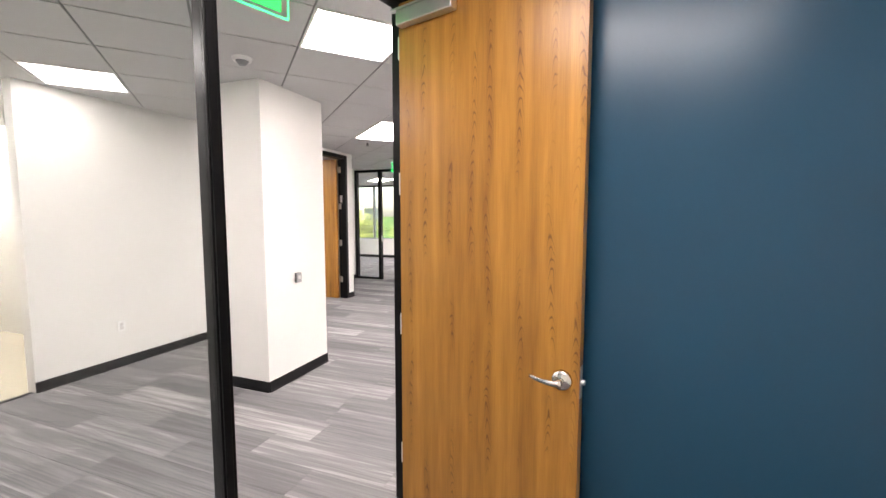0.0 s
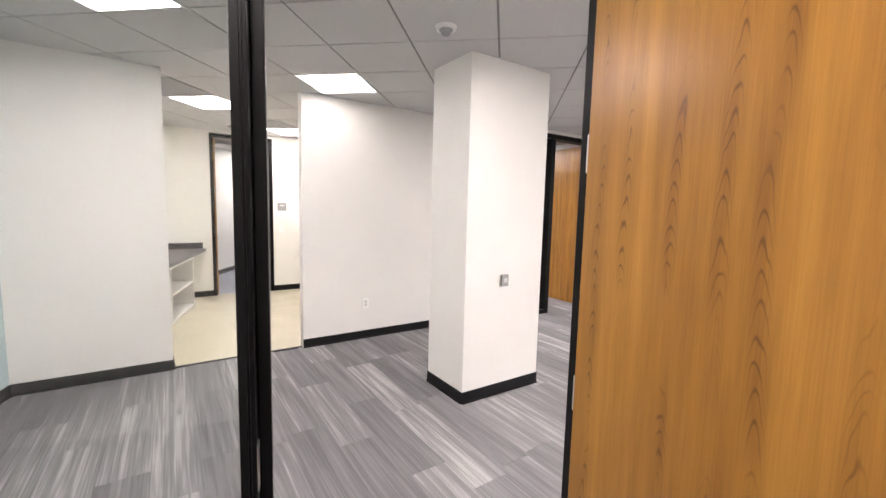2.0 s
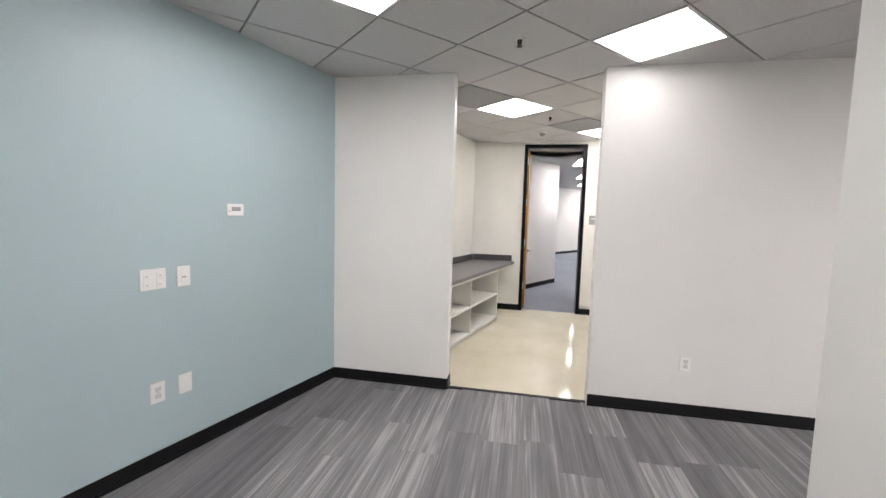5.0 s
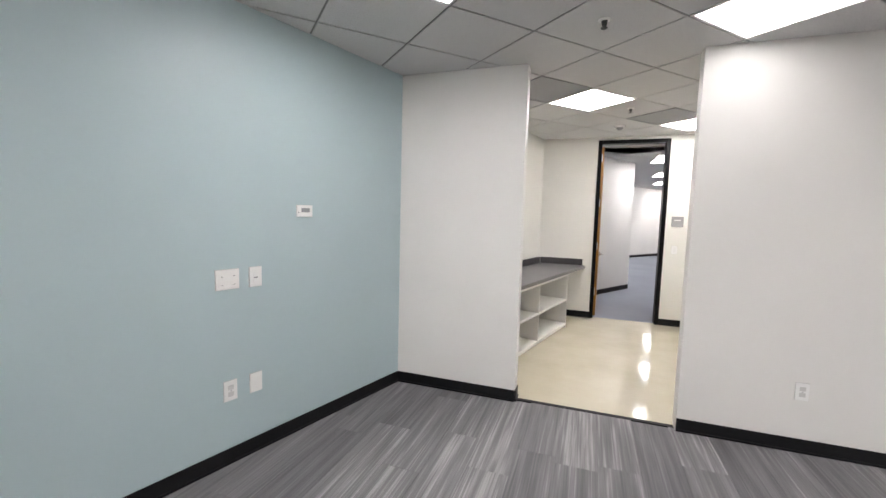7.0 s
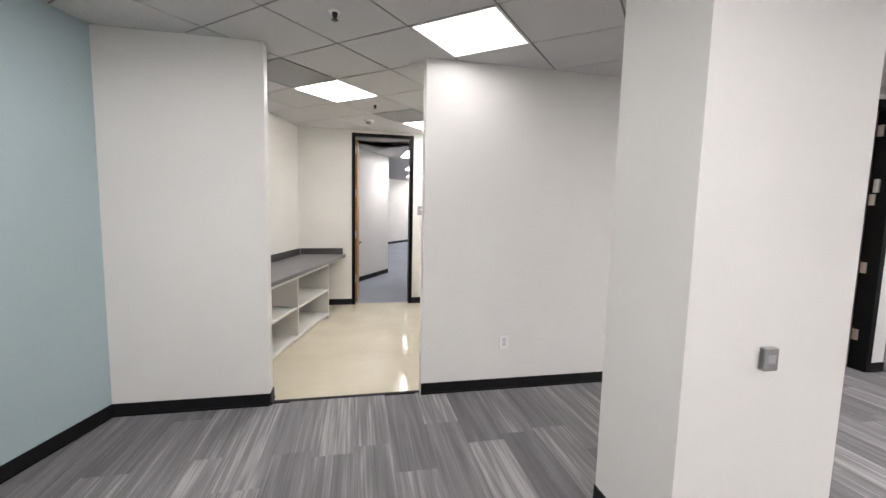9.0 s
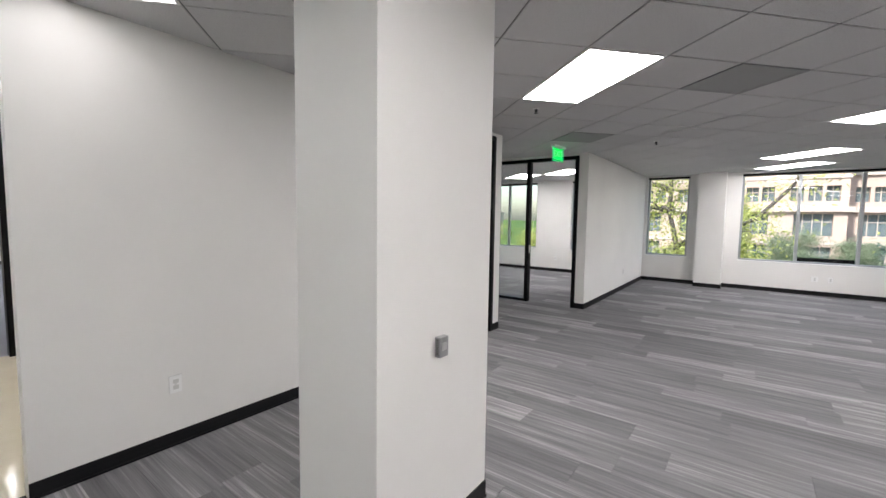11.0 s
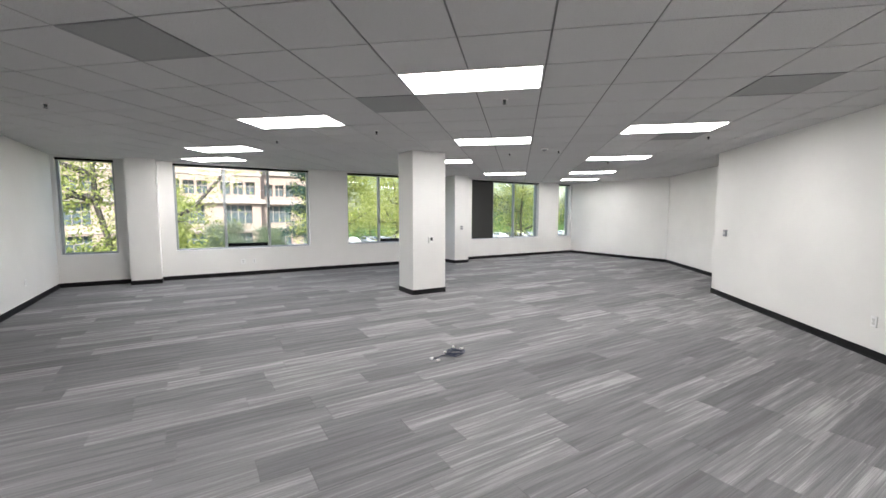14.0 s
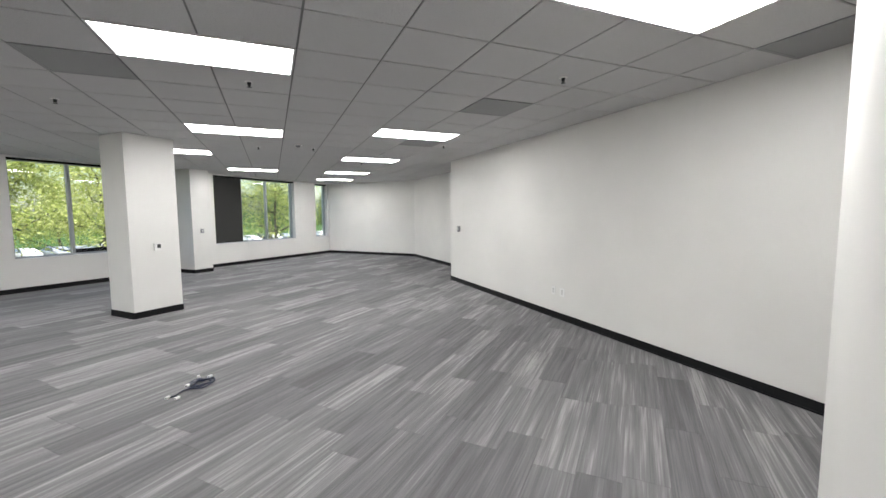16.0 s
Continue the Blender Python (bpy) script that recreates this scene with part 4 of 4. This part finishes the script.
def tree(x, y, h, spread, leaf, seed, n=4200, low=0.22, size=0.095, boughs=(), lean=0.0, label=""):
    rng = random.Random(seed)
    t = thing("tree", pose(x, y, GZ), label or "young leafy tree with yellow-green spring foliage", "tree", "trees outside")
    bm = bmesh.new()

    def limb(p, q, r0, r1):
        d = q - p
        mm = Matrix.Translation((p + q) / 2) @ d.to_track_quat('Z', 'Y').to_matrix().to_4x4()
        bmesh.ops.create_cone(bm, cap_ends=False, segments=7, radius1=r0, radius2=r1, depth=d.length * 1.04, matrix=mm)

    tips = []
    p = Vector((0, 0, 0))
    rad = 0.016 * h + 0.05
    steps = 7
    for k in range(steps):
        q = p + Vector((rng.uniform(-0.14, 0.14) + lean, rng.uniform(-0.14, 0.14), 1)) * (h * 0.85 / steps)
        limb(p, q, rad, rad * 0.82)
        if k >= 1:
            for _ in range(3):
                a = rng.uniform(0, 6.283)
                L = spread * rng.uniform(0.5, 1.0) * (1.1 - 0.6 * k / steps)
                e1 = q + Vector((math.cos(a) * L * 0.55, math.sin(a) * L * 0.55, L * rng.uniform(0.05, 0.4)))
                e2 = e1 + Vector((math.cos(a + rng.uniform(-.6, .6)) * L * 0.5, math.sin(a + rng.uniform(-.6, .6)) * L * 0.5, L * rng.uniform(-0.05, 0.4)))
                limb(q, e1, rad * 0.42, rad * 0.26)
                limb(e1, e2, rad * 0.26, rad * 0.08)
                tips += [e1, e2, (e1 + e2) / 2, (q + e1) / 2]
                for _ in range(2):
                    e3 = e1 + Vector((rng.uniform(-1, 1), rng.uniform(-1, 1), rng.uniform(-0.3, 0.9))) * L * 0.4
                    limb(e1, e3, rad * 0.15, rad * 0.05)
                    tips.append(e3)
        p, rad = q, rad * 0.82
    for bough in boughs:
        for k, (a, b) in enumerate(zip(bough, bough[1:])):
            limb(Vector(a), Vector(b), 0.10 - 0.018 * k, 0.09 - 0.018 * k)
        tips += [Vector(q) for q in bough[1:]] * 3
    part("trunk", bm, BARK, t, "grey-brown trunk and limbs")
    verts, faces = [], []
    tips = [c for c in tips if c.z > h * low]
    for k in range(int(n * 2.6)):
        c = rng.choice(tips)
        s = spread * 0.17
        o = c + Vector((rng.gauss(0, s), rng.gauss(0, s), rng.gauss(0, s * 0.8)))
        u = Vector((rng.uniform(-1, 1), rng.uniform(-1, 1), rng.uniform(-1, 1))).normalized()
        v = u.orthogonal().normalized()
        l = size * rng.uniform(0.55, 1.2)
        b0 = len(verts)
        w = u.cross(v) * l * 0.15
        verts += [o - u * l, o - v * l * 0.45 + w, o + u * l, o + v * l * 0.45 + w]
        faces += [(b0, b0 + 1, b0 + 2), (b0, b0 + 2, b0 + 3)]
    me = bpy.data.meshes.new("crown")
    me.from_pydata([tuple(v) for v in verts], [], faces)
    me.materials.append(leaf)
    ob = new("crown", me)
    ob.parent = t
    tagged(ob, "loose crown of small leaves")
    return t


tree(-3.0, 19.5, 10.0, 3.4, LEAF, 3, 4200, size=0.065, lean=-0.10, label="tall spreading tree close to the building",
     boughs=(((-0.4, 0, 4.8), (0.9, 0.2, 5.3), (2.0, 0.2, 5.9), (2.9, 0.2, 7.0), (3.2, 0.3, 7.9)), ((-0.5, 0, 6.2), (-1.2, 0.1, 6.3), (-1.9, 0, 6.0)), ((-0.6, 0, 6.9), (-1.3, 0, 7.2), (-2.1, 0.1, 7.6))))
tree(-2.4, 25.5, 7.2, 2.0, LEAF, 11, 11000, size=0.07)
tree(4.8, 20.5, 8.5, 2.6, LEAF, 5, 3600, low=0.56, size=0.07)
tree(8.0, 22.2, 8.5, 3.0, LEAF, 6, 3600, low=0.55, size=0.07)
tree(11.2, 21.5, 9.0, 3.2, LEAF, 8, 2600, low=0.55, size=0.075)
tree(17.2, 22.5, 9.5, 3.4, LEAF, 19, 2600, low=0.5, size=0.08)
tree(25.5, 24.0, 10.0, 3.6, LEAF, 23, 3400, low=0.5, size=0.08)
for k, (x, y, h) in enumerate(((20.0, 33.0, 9.0), (29.0, 36.0, 11.0), (24.0, 83.0, 11.0), (32.0, 86.0, 12.0), (40.0, 83.0, 11.0), (48.0, 86.0, 12.0), (56.0, 83.0, 11.0), (65.0, 86.0, 12.0), (74.0, 84.0, 11.0), (83.0, 85.0, 12.0), (92.0, 84.0, 11.0))):
    tree(x, y, h, h * 0.40, LEAF2 if k % 3 else LEAF, 40 + k, 5200, low=0.25 if y > 50 else 0.45, size=0.16 if y > 50 else 0.09, label="green tree across the car park")
tree(-13.8, 20.5, 9.5, 3.0, LEAF, 13, 1000, low=0.3, size=0.06, label="sparse tree with thin leafing branches")
for k, (x, y, h) in enumerate(((-20.0, 33.0, 5.6), (-27.0, 34.0, 6.0), (-34.0, 38.0, 6.4), (-42.0, 42.0, 7.0), (-15.0, 36.0, 5.0), (-50.0, 46.0, 7.0))):
    tree(x, y, h, 3.4, LEAF2 if k % 2 else LEAF, 60 + k, 6000, size=0.1, label="low bushy green tree beyond the glazed office")
tree(8.9, 43.0, 15.0, 2.4, NEEDLE, 17, 4200, size=0.16, label="blue-green conifer beside the pale building")
tree(1.4, 44.0, 4.6, 2.4, LEAF3, 72, 5200, size=0.09, label="grey-green small tree before the pale building")
tree(5.6, 46.0, 4.2, 2.2, LEAF3, 73, 5200, size=0.09, label="grey-green small tree before the pale building")


def shrub(x, y, r, seed):
    rng = random.Random(seed)
    verts, faces = [], []
    for k in range(2600):
        a, b = rng.uniform(0, 6.283), rng.uniform(0, 1.3)
        rr = r * (0.75 + 0.3 * rng.random()) * (1 + 0.2 * math.sin(3 * a + seed))
        o = Vector((x + rr * math.cos(a) * math.cos(b) * 1.3, y + rr * math.sin(a) * math.cos(b), GZ + rr * math.sin(b) * 1.1))
        u = Vector((rng.uniform(-1, 1), rng.uniform(-1, 1), rng.uniform(-1, 1))).normalized()
        v = u.orthogonal()
        l = 0.12
        b0 = len(verts)
        verts += [o - u * l, o - v * l * 0.5, o + u * l, o + v * l * 0.5]
        faces.append((b0, b0 + 1, b0 + 2, b0 + 3))
    me = bpy.data.meshes.new("shrub")
    me.from_pydata([tuple(v) for v in verts], [], faces)
    me.materials.append(LEAF2)
    tagged(new("shrub", me), "rounded green shrub by the car park", "shrub", "shrubs outside")


for k, (x, y, r) in enumerate(((-4, 21, 1.6), (0.5, 21, 1.5), (-1.5, 59.8, 2.0), (3.5, 59.8, 1.8), (-8, 59.8, 2.1), (-14, 59.8, 2.0), (-22, 22, 2.2), (-28, 24, 2.5))):
    shrub(x, y, r, k)


def car(m, paint, label):
    t = thing("car", m, label, "car", "parked cars")
    bm = bmesh.new()
    prof = [(-2.2, 0.35), (-2.25, 0.75), (-1.5, 0.92), (-0.8, 1.38), (0.8, 1.42), (1.6, 0.98), (2.2, 0.85), (2.25, 0.35)]
    vs = [[bm.verts.new((x, y * (1.0 if z < 1 else 0.8), z)) for x, z in prof] for y in (-0.88, 0.88)]
    bm.faces.new(vs[0])
    bm.faces.new(vs[1][::-1])
    for k in range(8):
        bm.faces.new((vs[0][k], vs[0][(k + 1) % 8], vs[1][(k + 1) % 8], vs[1][k]))
    part("body", bm, paint, t, "", 0.05, True)
    for s in (-1, 1):
        bm = bmesh.new()
        q = [(-1.25, 0.97), (-0.72, 1.31), (0.72, 1.34), (1.3, 0.99)]
        a = [bm.verts.new((x, s * (0.895 if z < 1.1 else 0.74), z)) for x, z in q]
        b = [bm.verts.new((x, s * (0.86 if z < 1.1 else 0.70), z)) for x, z in q]
        bm.faces.new(a)
        bm.faces.new(b)
        for k in range(4):
            bm.faces.new((a[k], a[(k + 1) % 4], b[(k + 1) % 4], b[k]))
        part("side_window", bm, FARGLASS, t, "dark side glass")
        for x in (-1.4, 1.4):
            bm = bmesh.new()
            cyl(bm, 0.33, 0.33, 0.2, pose(x, s * 0.80, 0.33, 90, 0, 0), 20)
            part("wheel", bm, DARKP, t, "black tyre")
    return t


PAINTS = [mat("car_white", (0.75, 0.75, 0.75), 0.2), mat("car_silver", (0.45, 0.46, 0.48), 0.25, 0.5), mat("car_dark", (0.03, 0.035, 0.045), 0.2)]
NAMES = ["white parked car on the asphalt", "silver parked car on the asphalt", "dark parked car on the asphalt"]
for k in range(26):
    i = (0, 1, 0, 2, 0, 1, 1)[k % 7]
    car(pose(*((8.6 + 2.9 * k, 62.0) if k < 3 else (12.0 + 2.9 * k + 0.25 * (k % 3), 75.0)), GZ + 0.02, 0, 0, 90 + (k % 3) * 2), PAINTS[i], NAMES[i])
for k, x in enumerate((-20.0, -15.5, -12.0, -8.5, -3.0, 1.5)):
    i = (1, 0, 2)[k % 3]
    car(pose(x, 50.5, GZ + 0.02, 0, 0, 3 * (k % 3)), PAINTS[i], NAMES[i])

# ---- carpet planks ----
PL, PWD = 1.0, 0.25
pm = {}


def plank_mesh(x0, x1):
    key = round(x1 - x0, 3)
    if key not in pm:
        bm = bmesh.new()
        g = 0.0008
        bx(bm, g, g, -0.008, key - g, PWD - g, 0.0)
        pm[key] = finish("carpet_plank", bm, CARPET)
    return pm[key]


rngp = random.Random(4)
vj, fj = [], []
count = 0
for r in range(-7, 55):
    y = r * PWD - 0.19
    shift = rngp.choice((0.0, 0.25, 0.5, 0.75)) + rngp.uniform(-0.06, 0.06)
    lo_x = -4.235
    if 6.7 < y < 8.7:
        lo_x = -5.3
    if y >= 8.7:
        lo_x = -9.75
    if y > 13.4:
        continue
    x = math.floor(lo_x) - shift
    while x < 11.9:
        a, b = max(x, lo_x), min(x + PL, 11.95)
        x += PL
        if b - a < 0.05:
            continue
        if -4.3 < a < 2.2 and 0.0 < y < 9.0 and count < 300:
            ob = new("carpet_plank", plank_mesh(round(a, 2), round(b, 2)))
            ob.parent = floor
            ob.location = (a, y, 0)
            count += 1
        else:
            g, k = 0.0008, len(vj)
            for z in (-0.008, 0.0):
                vj += [(a + g, y + g, z), (b - g, y + g, z), (b - g, y + PWD - g, z), (a + g, y + PWD - g, z)]
            fj += [(k + 4, k + 5, k + 6, k + 7)] + [(k + i, k + (i + 1) % 4, k + 4 + (i + 1) % 4, k + 4 + i) for i in range(4)]
me = bpy.data.meshes.new("carpet_planks")
me.from_pydata(vj, [], fj)
me.materials.append(CARPET_FAR)
ob = new("carpet_planks", me)
ob.parent = floor
tagged(ob, kind="stuff")
